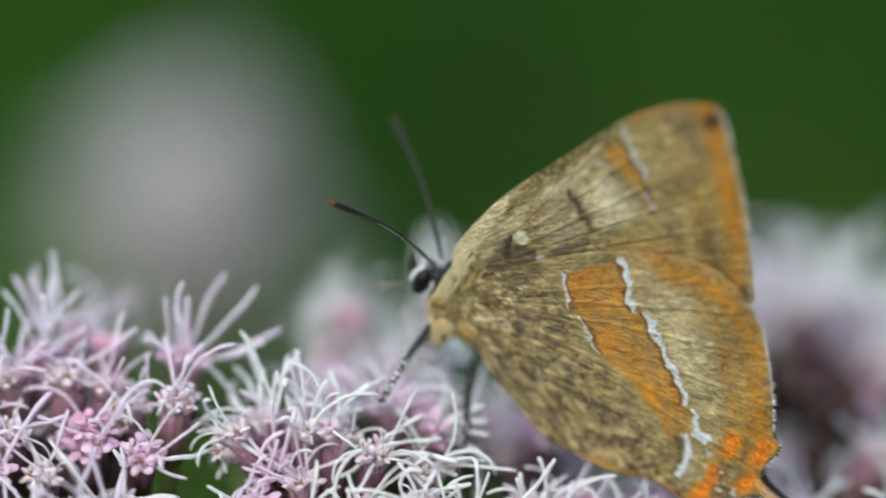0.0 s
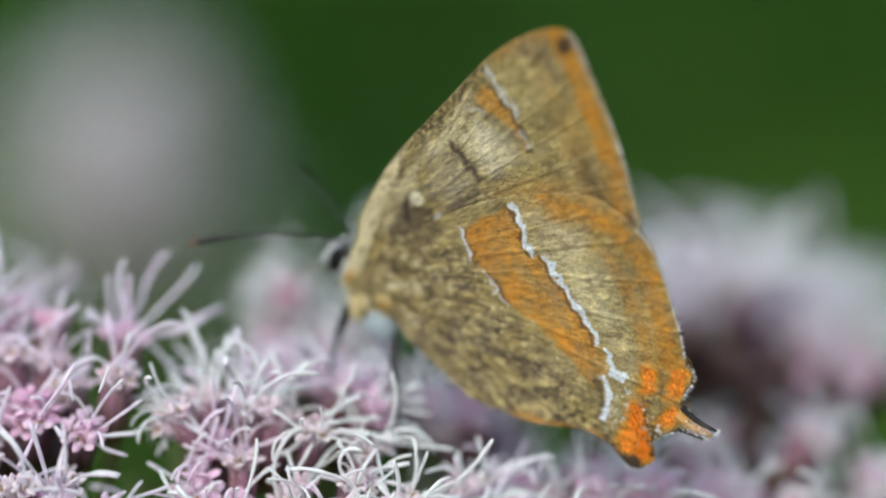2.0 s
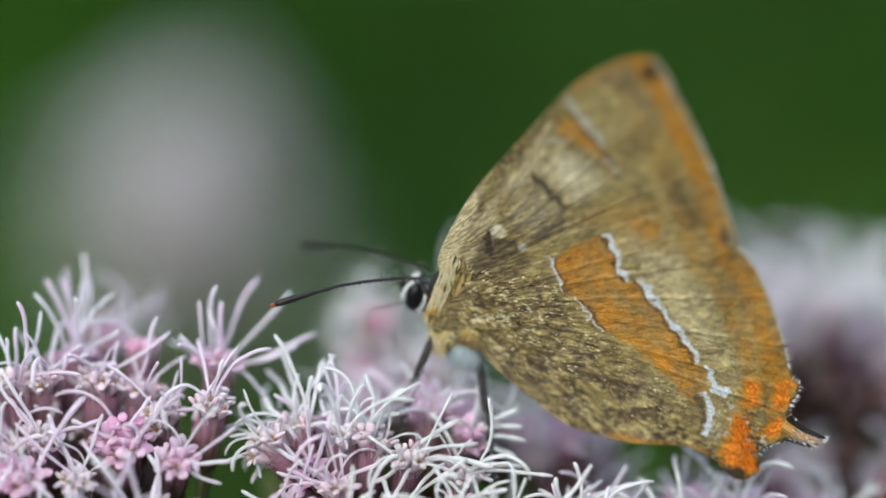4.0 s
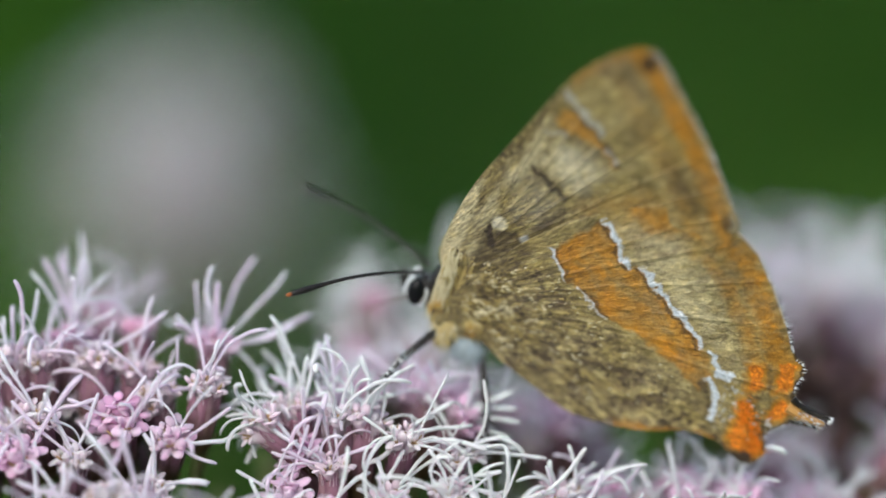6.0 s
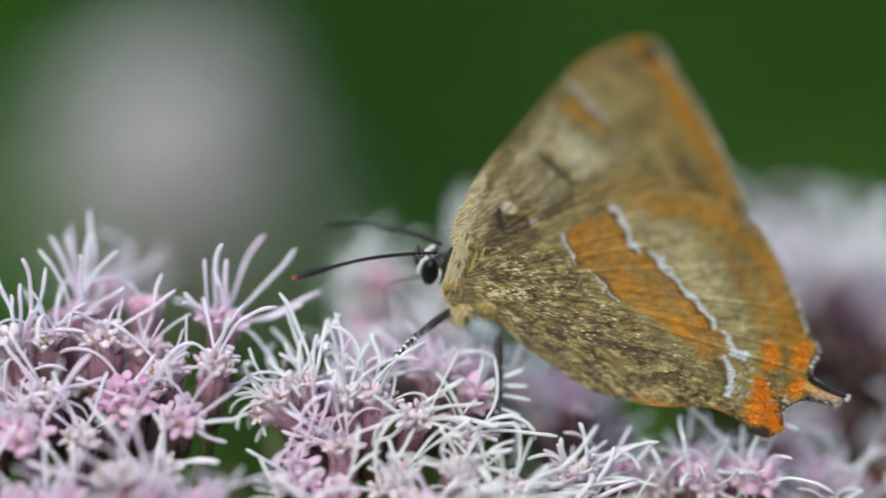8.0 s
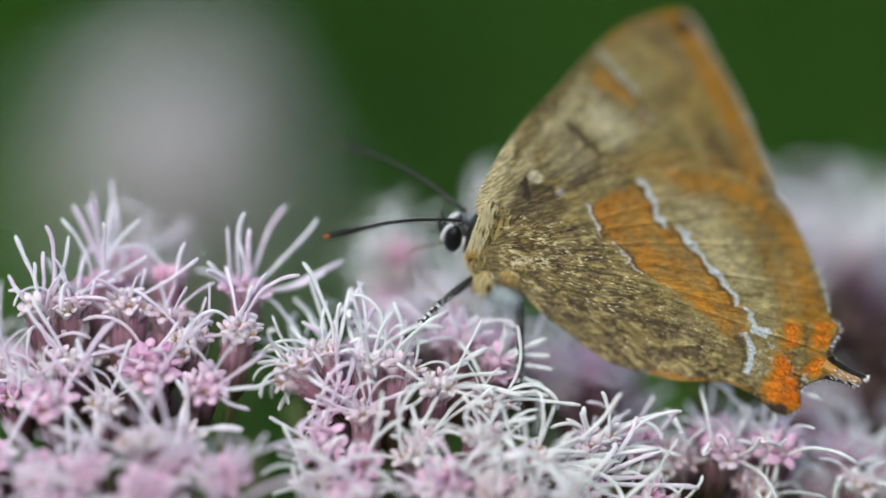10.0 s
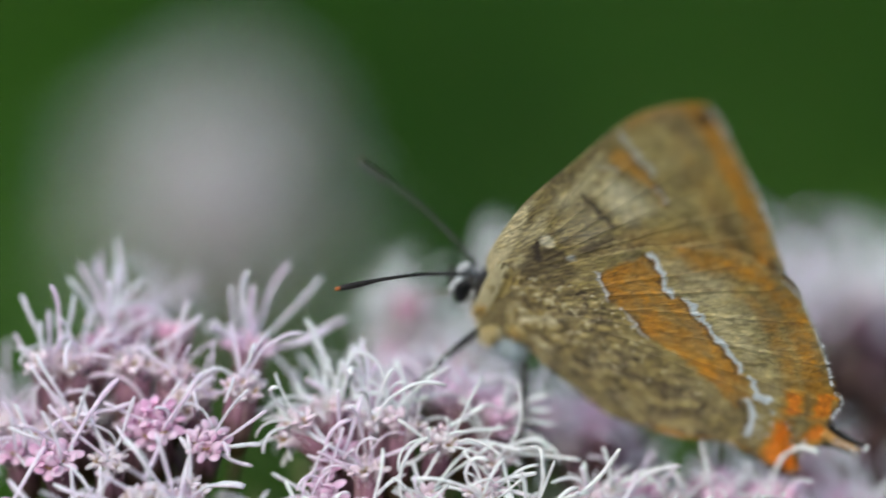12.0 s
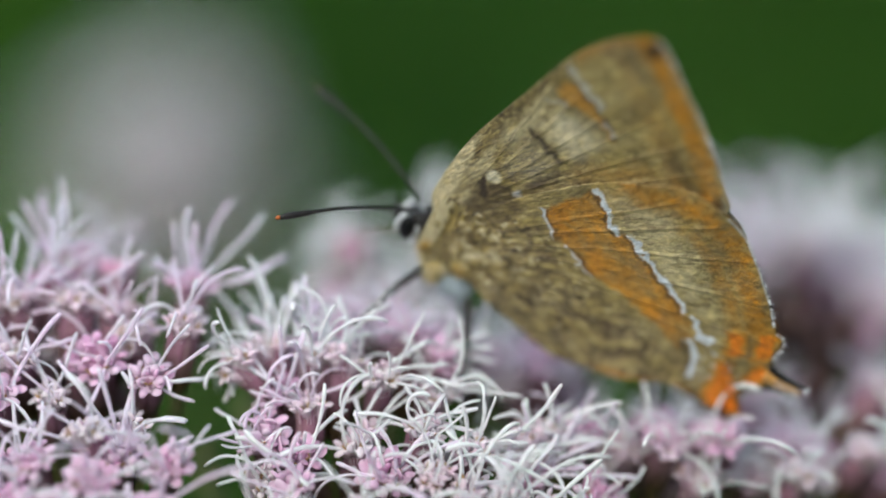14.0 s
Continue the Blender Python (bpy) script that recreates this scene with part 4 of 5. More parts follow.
CREASES = [[(1.3, 1.6), (2.7, 2.9), (4.2, 4.2), (5.4, 6.0)], [(2.0, 1.7), (4.6, 1.9), (7.7, 2.9), (10.2, 4.4)], [(1.8, 1.2), (5.5, 0.9), (10.0, 1.6), (14.5, 2.6)], [(1.2, 2.4), (2.0, 4.2), (3.2, 6.4), (5.0, 8.8)], [(1.5, 0.7), (5.0, -0.2), (10.0, -0.4), (15.5, 0.8)]]
HIND_EDGE = [(8.6, 13.2), (11.3, 14.1), (13.2, 13.95), (14.4, 13.5), (15.9, 12.6), (17.6, 10.85), (19.25, 8.8), (20.2, 7.3)]
FORE_EDGE = [(5.2, 23.05), (6.4, 22.25), (8.0, 20.8), (10.2, 18.7), (12.0, 16.6), (13.1, 15.2), (14.1, 13.7)]


def hind_mask(P):
    Q = ragged(P, 0.35, 1.6, 1.0)
    Q = ragged(Q, 0.12, 6.0, 2.0)
    band = inside(Q, ORANGE_IN + ORANGE_OUT[::-1], 0.35)
    cloud = np.array([noise.noise((x * 0.55, z * 0.8, 2.0)) + 0.6 * noise.noise((x * 1.7, z * 2.3, 4.0)) for x, z in P])
    orange = band * np.clip(0.6 + 0.2 * cloud, 0.42, 0.68)
    d, t = gap(Q, HIND_EDGE)
    rays = 0.78 + 0.3 * np.array([noise.noise((7.0 * q, 0.3, 3.0)) for q in t * 8]) + 0.12 * np.sin(t * 70)
    orange = np.maximum(orange, np.clip(1.3 - np.abs(d - 1.05) / 0.95, 0, 1) * (0.70 + 0.08 * t) * rays)
    inner = np.clip(1.15 - np.abs(d - 3.0 + 0.5 * t) / 0.75, 0, 1) * np.clip(0.15 + 1.1 * t, 0, 0.9)
    orange = np.maximum(orange, 0.52 * inner * rays)
    orange = np.maximum(orange, 0.3 * np.clip((3.2 - d) / 2, 0, 1) * rays)
    T = ragged(ragged(P, 0.2, 2.2, 3.0), 0.16, 7.0, 5.0)
    for patch in SPOTS:
        orange = np.maximum(orange, np.clip(inside(T, patch, 0.7) * 1.2, 0, 1))
    orange = np.where(orange < 0.7, orange * np.clip(0.95 + 0.35 * cloud, 0.6, 1.1), orange)
    orange = np.maximum(orange, 0.5 * line_mask(Q, [(11.5, -1.9), (14.5, -1.2), (17.5, -0.3)], 0.6, 0.4))
    Q = ragged(Q, 0.09, 11.0, 7.0)
    white = np.zeros(len(P))
    dark = np.zeros(len(P))
    for line, width in zip(WHITE_OUT[:2], (0.40, 0.36)):
        white = np.maximum(white, line_mask(Q, line, width, 0.12, 0.15))
        dark = np.maximum(dark, 0.8 * line_mask(Q + np.array([0.3, 0.22]), line, 0.22, 0.16))
    for line, width in zip(WHITE_IN, (0.24, 0.15)):
        white = np.maximum(white, 0.9 * line_mask(Q, line, width, 0.12, 0.3))
        dark = np.maximum(dark, 0.75 * line_mask(Q - np.array([0.2, 0.14]), line, 0.2, 0.16))
    white = np.maximum(white, line_mask(Q, [(15.8, 3.3), (16.6, 2.7), (17.0, 2.1), (17.0, 1.4), (16.9, 0.8)], 0.36, 0.12))
    white = np.maximum(white, line_mask(Q, [(15.4, 5.1), (15.9, 4.5), (16.3, 4.0), (17.1, 4.15)], 0.34, 0.12))
    grainy = np.array([noise.noise((x * 3.4, z * 3.4, 9.0)) for x, z in P])
    zone = inside(Q, [(18.9, 3.1), (19.9, 2.6), (20.8, 2.0), (20.5, 1.0), (19.6, 0.6), (19.2, 1.8)], 0.6)
    white = np.maximum(white, 0.8 * zone * np.clip((grainy - 0.22) / 0.12, 0, 1))
    white = np.maximum(white, 0.5 * inside(Q, [(17.2, 3.9), (18.2, 3.4), (18.2, 1.2), (17.4, 0.6)], 0.8) * np.clip((grainy - 0.12) / 0.15, 0, 1))
    rim, t2 = gap(P, HIND_EDGE)
    white = np.maximum(white, 0.55 * np.clip((0.16 - rim) / 0.1, 0, 1) * (t2 > 0.4))
    dark = dark * (1 - white)
    dark = np.maximum(dark, 0.7 * line_mask(Q, [(15.5, 3.1), (16.4, 2.2), (16.6, 1.4), (16.5, 0.7)], 0.2, 0.16) * (1 - white))
    dark = np.maximum(dark, 0.97 * inside(Q, [(18.9, -0.6), (20.2, -0.5), (20.8, -1.1), (19.9, -1.6), (19.0, -1.3)], 0.25))
    dark = np.maximum(dark, 0.75 * zone * np.clip((0.05 - grainy) / 0.12, 0, 1))
    dark = np.maximum(dark, 0.8 * spot(Q, 19.45, 4.6, 0.22, 0.25))
    dark = np.maximum(dark, 0.55 * line_mask(Q, [(19.2, 5.6), (19.6, 4.4), (19.7, 3.6), (18.9, 3.5)], 0.4, 0.35) * np.clip(0.6 + 2 * grainy, 0, 1))
    dark = np.maximum(dark, 0.9 * line_mask(Q, [(20.4, 7.0), (21.1, 6.7), (21.3, 6.0), (21.1, 5.2), (21.3, 4.5), (22.0, 4.15)], 0.3, 0.14))
    dark = np.maximum(dark, 0.9 * line_mask(Q, [(22.0, 2.8), (21.4, 2.35), (20.8, 1.65), (20.6, 1.1)], 0.42, 0.14))
    below = np.clip((np.interp(P[:, 0], [3.5, 8.2, 15.6], [7.6, 4.7, 2.2]) - P[:, 1]) / 1.5, 0, 1)
    mott = 0.25 + 0.65 * below
    mott = np.maximum(mott, 0.9 * line_mask(P, [(-0.5, 0.8), (4, 1.0), (8, -0.2), (13, -0.8)], 2.2, 2.0))
    # shade of the gap between fur and hindwing, painted at the root
    dark = np.maximum(dark, 0.55 * inside(Q, [(-0.4, 4.6), (0.6, 6.4), (1.8, 7.6), (2.6, 7.2), (2.0, 6.0), (1.0, 4.9)], 0.7) * (1 - white))
    for crease in CREASES:
        near, along = gap(Q, crease)
        dark = np.maximum(dark, 0.75 * np.clip(1.2 - near / 0.16, 0, 1) * np.clip(0.55 + 1.3 * grainy, 0, 1) * np.clip(1.3 - along, 0, 1) * (1 - white))
    return orange, white, dark, mott


def fore_mask(P):
    Q = ragged(P, 0.3, 1.6, 4.0)
    Q = ragged(Q, 0.1, 6.0, 5.0)
    cloud = np.array([noise.noise((x * 0.5, z * 0.5, 6.0)) + 0.6 * noise.noise((x * 1.6, z * 1.6, 1.0)) for x, z in P])
    grainy = np.array([noise.noise((x * 3.2, z * 3.2, 5.0)) for x, z in P])
    orange = 0.5 * inside(Q, [(0.9, 16.2), (1.5, 17.2), (2.4, 17.0), (3.8, 16.3), (5.2, 15.1), (5.6, 14.6), (4.1, 15.4), (3.1, 15.5), (1.7, 15.8)], 0.4)
    d, t = gap(Q, FORE_EDGE)
    orange = np.maximum(orange, np.clip(1.35 - np.abs(d - 1.0) / 0.75, 0, 1) * (0.80 - 0.2 * t))
    orange = np.maximum(orange, 0.35 * np.clip((1.6 - np.abs(d - 3.0)) / 1.6, 0, 1) * (0.3 + 0.7 * t))
    orange = np.maximum(orange, 0.22 * line_mask(Q, [(5.0, 11.2), (8.0, 13.4), (11.0, 14.7), (13.0, 14.6)], 1.3, 1.2))
    orange = np.maximum(orange, 0.45 * line_mask(Q, [(1.2, 19.3), (2.6, 21.3), (4.2, 22.5)], 0.7, 0.5))
    orange = np.minimum(orange * np.clip(0.9 + 0.5 * cloud, 0.5, 1.1), 0.71)
    white = 0.5 * line_mask(Q, [(1.1, 18.1), (2.3, 17.4), (3.0, 17.05), (4.0, 16.55)], 0.34, 0.3)
    white = np.maximum(white, 0.4 * line_mask(Q, [(4.6, 15.5), (5.4, 15.0)], 0.26, 0.25))
    white = np.maximum(white, 0.3 * line_mask(Q, [(0.8, 15.1), (1.9, 15.5)], 0.3, 0.35))
    white = np.maximum(white, 0.14 * inside(Q, [(1.2, 12.9), (3.9, 11.9), (5.6, 13.6), (4.0, 15.2), (1.6, 15.1)], 1.0) * np.clip(0.8 + cloud, 0, 1))
    white = np.maximum(white, 0.10 * inside(Q, [(0.4, 8.6), (2.4, 9.2), (3.2, 11.0), (1.4, 11.8), (0.2, 11.4)], 1.0))
    white = np.maximum(white, 0.55 * spot(Q, 1.85, 7.65, 0.24, 0.25))
    white = np.maximum(white, 0.16 * np.clip((0.5 - d) / 0.5, 0, 1))
    dark = 0.85 * line_mask(Q, [(0.8, 12.5), (2.3, 11.7), (3.3, 11.3)], 0.5, 0.28)
    dark = np.maximum(dark, 0.75 * line_mask(Q, [(3.5, 10.4), (2.7, 8.9), (1.9, 8.0)], 0.5, 0.5))
    dark = np.maximum(dark, 0.75 * line_mask(Q, [(1.5, 17.4), (2.5, 16.9), (4.0, 16.2), (5.6, 14.8)], 0.26, 0.22) * (1 - white))
    dark = np.maximum(dark, 0.5 * line_mask(Q, [(0.9, 15.8), (3.1, 15.3), (4.6, 14.9)], 0.26, 0.3))
    dark = np.maximum(dark, 0.95 * spot(Q, 5.15, 22.05, 0.48, 0.4))
    # painted shade on the forewing root, where the gap beside the fur lies
    dark = np.maximum(dark, 0.62 * inside(Q, [(-0.9, 4.5), (-0.8, 6.9), (0.2, 7.6), (0.9, 7.9), (1.7, 7.4), (1.9, 6.2), (0.6, 4.6)], 0.4))
    dark = np.maximum(dark, line_mask(Q, [(-0.6, 7.5), (-0.35, 7.1), (0.0, 6.2)], 0.42, 0.15))
    dark = np.maximum(dark, 0.85 * line_mask(Q, [(-0.1, 6.8), (0.6, 7.6), (1.3, 7.7), (1.7, 7.2)], 0.24, 0.15))
    pale = spot(Q, -0.05, 7.95, 0.5, 0.25)
    dark, white = dark * (1 - pale), np.maximum(white, 0.2 * pale)
    dark = np.maximum(dark, 0.62 * inside(Q, [(8.0, 16.6), (9.4, 16.4), (12.2, 14.1), (11.0, 13.4), (9.2, 14.8)], 1.1))
    dark = np.maximum(dark, 0.4 * spot(Q, 6.3, 17.3, 0.8, 1.2))
    dark = np.maximum(dark, 0.3 * spot(Q, 7.8, 14.3, 0.8, 1.0))
    dark = np.maximum(dark, 0.6 * spot(Q, 13.4, 13.9, 0.5, 0.5))
    dark = np.maximum(dark, 0.85 * line_mask(Q, FORE_OUT[2:6], 1.8, 1.4) * np.clip((P[:, 1] - 9) / 4, 0, 1) * np.clip(0.35 + 1.6 * grainy + 0.5 * cloud, 0, 1))
    mott = np.clip(0.75 - 0.05 * (P[:, 1] - 6) - 0.05 * P[:, 0], 0.12, 0.8)
    return orange, white, dark, mott


FORE_ROOT, HIND_ROOT = (-1.2, 4.2), (-0.2, 2.6)


def arch(z):
    """How far the closed wings bow to one side at the height z."""
    return -2.5 * np.clip((np.asarray(z, float) - 6) / 17, 0, 1) ** 1.5


def wing_mesh(name, outline, centre, mask, root, ends, y0, rows, around):
    """A wing laid out from its middle to its rim, with raised veins and a slight belly."""
    rim = closed_curve(outline, around)
    centre = np.array(centre, float)
    s = (np.arange(1, rows + 1) / rows) ** 0.85
    P = np.r_[centre[None], (centre + s[:, None, None] * (rim - centre)[None]).reshape(-1, 2)]
    y = np.full(len(P), float(y0))
    vein = np.zeros(len(P))
    for e in ends:
        mid = (np.array(root) + np.array(e)) / 2 + np.array([0.15, 0.3])
        d, t = gap(P, [root, mid, e])
        vein = np.maximum(vein, np.exp(-(d / 0.13) ** 2) * np.clip(t * 5, 0, 1))
    edge = np.r_[0, np.repeat(s, around)]
    y += -0.05 * vein + 0.35 * (np.hypot(P[:, 0] - root[0], P[:, 1] - root[1]) / 20) ** 2 + 0.12 * edge ** 4 * np.sin(P[:, 0] * 1.3)
    way = np.arctan2(P[:, 1] - root[1] + 2.5, P[:, 0] - root[0] + 4.0)
    flow = np.stack([np.hypot(P[:, 0] - root[0] + 4.0, P[:, 1] - root[1] + 2.5), way * 13.0, np.zeros(len(P))], 1)
    faces = [(0, 1 + j, 1 + (j + 1) % around) for j in range(around)]
    for i in range(rows - 1):
        a, b = 1 + i * around, 1 + (i + 1) * around
        faces.extend((a + j, b + j, b + (j + 1) % around, a + (j + 1) % around) for j in range(around))
    curve = arch(P[:, 1])
    verts = np.stack([P[:, 0] - 0.03 * curve, y + curve, P[:, 1] - 0.33 * curve], 1) * MM
    me = mesh_from(name, verts, faces, [M_WING])
    orange, white, dark, mott = mask(P)
    broken = np.array([noise.noise((x * 0.9, z * 0.9, 11.0)) for x, z in P])
    dark = np.maximum(dark, np.clip(0.22 + 0.6 * broken, 0.0, 0.5) * vein * (1 - white) * np.clip(1.5 - np.hypot(P[:, 0] - root[0], P[:, 1] - root[1]) / 8, 0.06, 1))
    col = me.attributes.new("mask", "FLOAT_COLOR", "POINT")
    col.data.foreach_set("color", np.stack([orange, white, dark, mott], 1).astype(np.float32).ravel())
    if outline is FORE_OUT:
        R = ragged(P, 0.25, 2.2, 8.0)
        cream = 0.9 * inside(R, [(-3.1, 2.0), (-3.2, 6.4), (-2.6, 9.4), (-1.9, 10.4), (-1.7, 8.4), (-1.75, 5.5), (-1.5, 2.0)], 0.4)
        cream = np.maximum(cream, spot(P, -0.05, 7.95, 0.5, 0.25))
        cream = np.maximum(cream, 0.75 * inside(R, [(-0.8, 11.6), (0.7, 16.2), (1.3, 14.8), (3.0, 14.6), (4.8, 13.8), (3.7, 12.0), (1.0, 12.9), (-0.3, 10.4)], 1.0))
        cream = np.maximum(cream, 0.6 * inside(R, [(-1.3, 4.6), (-1.6, 8.0), (-0.9, 10.6), (-0.4, 8.4), (-0.7, 6.0), (-0.8, 4.6)], 0.6))
    else:
        R = ragged(P, 0.35, 1.4, 9.0)
        cream = 0.5 * inside(R, [(6.6, 10.7), (8.1, 10.3), (9.2, 9.0), (12.6, 7.0), (15.6, 5.6), (16.6, 6.6), (13.8, 9.4), (10.0, 12.0), (8.0, 12.0)], 1.6)
    tone = me.attributes.new("cream", "FLOAT", "POINT")
    tone.data.foreach_set("value", cream.astype(np.float32))
    run = me.attributes.new("flow", "FLOAT_VECTOR", "POINT")
    run.data.foreach_set("vector", flow.astype(np.float32).ravel())
    return me, rim


def hair(b, p, d, length, r, slot=0):
    """One tapering hair."""
    p, d = Vector(p), Vector(d).normalized()
    side = d.orthogonal().normalized()
    up = d.cross(side)
    s = len(b.v)
    b.v.extend((p + side * r, p - side * r * 0.5 + up * r * 0.87, p - side * r * 0.5 - up * r * 0.87, p + d * length))
    for tri in ((0, 1, 3), (1, 2, 3), (2, 0, 3)):
        b.f.append(tuple(s + i for i in tri))
        b.s.append(slot)


def tint(rng, x, z, pale=0.0):
    """Hair colour in ragged patches: 0 ochre, 1 brown, 2 cream."""
    v = 0.8 * noise.noise((x * 0.7, z * 1.1, 3.0)) + 0.9 * noise.noise((x * 1.9, z * 3.4, 8.0)) + rng.gauss(0, 0.12) + pale
    return 1 if v < -0.12 else (2 if v > 0.16 else 0)


def coat(rng, x, z):
    """Hair colour on the thorax: 1 brown in the seam between its lobes, 4 orange beside it, 2 cream in front, 3 yellow."""
    p = np.array([[x, z]])
    seam = gap(p, [(-2.0, 1.0), (-0.95, 1.08), (0.15, 0.3)])[0][0] + rng.gauss(0, 0.05)
    if seam < 0.13:
        return 1
    if math.hypot(x + 1.8, z - 1.2) + rng.gauss(0, 0.1) < 0.5 or math.hypot(x - 0.6, z - 0.65) + rng.gauss(0, 0.15) < 0.35:
        return 4 if rng.random() < 0.55 else 3
    v = 0.5 * noise.noise((x * 1.2, z * 0.8, 3.0)) + 0.8 * noise.noise((x * 5.5, z * 1.4, 6.0)) + rng.gauss(0, 0.1)
    if x < -1.45 + 0.12 * noise.noise((0, z, 5.0)) and z > 1.1:
        return 2 if v > -0.2 else (0 if v > -0.42 else 1)
    if z < 0.9 - 0.5 * x and x < 0.3:
        return 2 if v > 0.0 else (3 if v > -0.34 else 1)
    return 3 if v > 0.08 else (0 if v > -0.14 else 1)


def fringe(parent, line, y, seed, length, name="fringe"):
    rng = random.Random(seed)
    b = Build()
    line = [Vector((x - 0.03 * arch(z), y + arch(z), z - 0.33 * arch(z))) for x, z in line]
    for i in range(len(line) - 1):
        a, c = line[i], line[i + 1]
        out = Vector((-(c - a).z, 0, (c - a).x)).normalized()
        for k in range(max(3, int((c - a).length / 0.055))):
            p = a.lerp(c, rng.random())
            d = out + Vector((rng.uniform(-0.3, 0.3), rng.uniform(-0.35, 0.35), rng.uniform(-0.3, 0.3)))
            hair(b, p - out * 0.08, d, length * rng.uniform(0.4, 1.2), 0.036, 1 if rng.random() < 0.45 else 0)
    return part(name, b.mesh(name, M_WHITE, M_BLACK, smooth=False), parent, None, "fringe of pale and dark scales")


# each leg: its joint on the body, then the knee and the foot as seen from the joint
LEGS = (((-1.35, -0.2, -0.6), (-1.5, -2.1, -1.3), (-3.0, -4.1, -3.4)), ((2.0, 0.2, -1.2), (1.2, -2.4, -2.6), (2.3, -4.4, -5.6)))


def butterfly():
    fores, hinds = [], []
    root = tagged(new("butterfly"), "small butterfly with closed ochre and orange wings, feeding on flowers", "butterfly")
    fore_root, hind_root = FORE_ROOT, HIND_ROOT
    fore_ends = [(0.9, 18.6), (4.2, 22.4), (6.9, 21.3), (8.7, 19.7), (10.6, 17.9), (12.3, 16.1), (13.2, 14.2), (9, 9.6)]
    hind_ends = [(11, 13.0), (14.2, 12.8), (17, 11.2), (19.0, 8.6), (20.4, 5.8), (21, 4.4), (20.6, 0.3), (16, -0.8), (9, -2.3)]
    for side, y_f, y_h, rows, around in (("near", 0.0, -0.45, 110, 560), ("far", 0.75, 1.0, 36, 200)):
        me, rim = wing_mesh("forewing", FORE_OUT, (4.6, 13.5), fore_mask, fore_root, fore_ends, y_f, rows, around)
        fore = part("forewing", me, root, None, "ochre forewing with an orange margin and brown bars")
        me, rim = wing_mesh("hindwing", HIND_OUT, (9.5, 4.8), hind_mask, hind_root, hind_ends, y_h, rows + 20, around + 100)
        hind = part("hindwing", me, root, None, "ochre hindwing with an orange band edged in white")
        fores.append(fore)
        hinds.append(hind)
        if side == "far":
            fore.scale = hind.scale = (0.965, 1, 0.975)
        for w in (fore, hind):
            solid = w.modifiers.new("thickness", "SOLIDIFY")
            solid.thickness, solid.offset = 0.00004, 1.0
        if side == "near":
            fringe(fore, FORE_EDGE, y_f + 0.25, 5, 0.24)
            fringe(hind, HIND_EDGE[4:], y_h + 0.3, 6, 0.36)
            fringe(hind, [(12.0, -1.85), (9.6, -2.1), (6.8, -1.55), (3.8, -0.5), (1.5, 0.15)], y_h + 0.25, 9, 0.45)
            fringe(hind, [(20.5, 6.95), (21.15, 6.75), (21.35, 6.0), (21.15, 5.2), (21.3, 4.5), (22.0, 4.1)], y_h + 0.3, 7, 0.34)
            fringe(hind, [(22.0, 2.8), (21.4, 2.3), (20.8, 1.6), (20.6, 1.05)], y_h + 0.3, 8, 0.3)
            fringe(hind, [(21.0, -0.2), (20.6, -0.9), (20.1, -1.3), (19.5, -1.25)], y_h + 0.3, 10, 0.22)
        if side == "near":
            b = Build()
            y = y_h + 0.38
            for p0, p1, p2, thick, slot in (((21.3, y, 4.3), (22.3, y, 3.75), (24.0, y, 3.95), 0.24, 0), ((21.2, y, 3.6), (22.4, y, 3.3), (23.8, y, 3.45), 0.36, 1), ((21.6, y, 2.75), (22.5, y, 2.85), (23.5, y, 3.05), 0.13, 0)):
                line = bend(p0, p1, p2, 8)
                b.tube(line, [thick * (1 - 0.055 * i) for i in range(8)] + [thick * 0.3], 8, slot)
            rng = random.Random(3)
            for k in range(80):
                hair(b, (23.9, y, rng.uniform(3.6, 4.05)), (1, rng.uniform(-0.4, 0.4), rng.uniform(-0.4, 0.6)), rng.uniform(0.15, 0.4), 0.035, 2)
            for k in range(90):
                t = rng.random()
                hair(b, (21.8 + 1.9 * t, y - 0.25, rng.uniform(3.0, 3.8)), (1, -0.2, rng.uniform(-0.4, 0.2)), 0.25, 0.03, rng.choice((0, 1, 2, 2)))
            for k in range(40):
                hair(b, (22.0 + 1.6 * rng.random(), y - 0.05, 2.95), (0.5, rng.uniform(-0.3, 0.3), -1), rng.uniform(0.12, 0.28), 0.03, rng.choice((0, 2)))
            part("tail", b.mesh("tail", M_BLACK, M_TAILORANGE, M_WHITE, smooth=False), hind, None, "short black and orange tail with a white tip")
    # orange tufts round the lobe of the near hindwing
    rng = random.Random(17)
    b = Build()
    for k in range(260):
        t = rng.random()
        x, z = rng.gauss(18.7 + 1.6 * t, 0.3), rng.gauss(2.5 - 2.5 * t, 0.28)
        if z < -0.2:
            continue
        hair(b, (x, -0.16, z), (0.9, -0.2, rng.uniform(-1.1, 0.1)), rng.uniform(0.25, 0.5), 0.03)
    part("orange_tuft", b.mesh("orange_tuft", plain("lobe_orange", (0.88, 0.28, 0.02), (0.75, 0.2, 0.01), 3000, 0.5, 0.2, 0.00001), smooth=False), root, None, "bright orange scale tuft")
    # body
    b = Build()
    b.ball((-0.5, 0.85, 1.6), 2.1, 1.25, 2.3, 22, 14)
    b.ball((-0.8, 0.2, 0.0), 0.85, 0.75, 1.15, 16, 10)
    b.ball((0.7, 0.3, 0.95), 1.1, 0.7, 0.8, 16, 10)
    b.ball((-0.75, -0.1, 2.6), 0.55, 0.26, 2.0, 16, 10)
    thorax = part("thorax", b.mesh("thorax", M_FUR), root)
    b = Build()
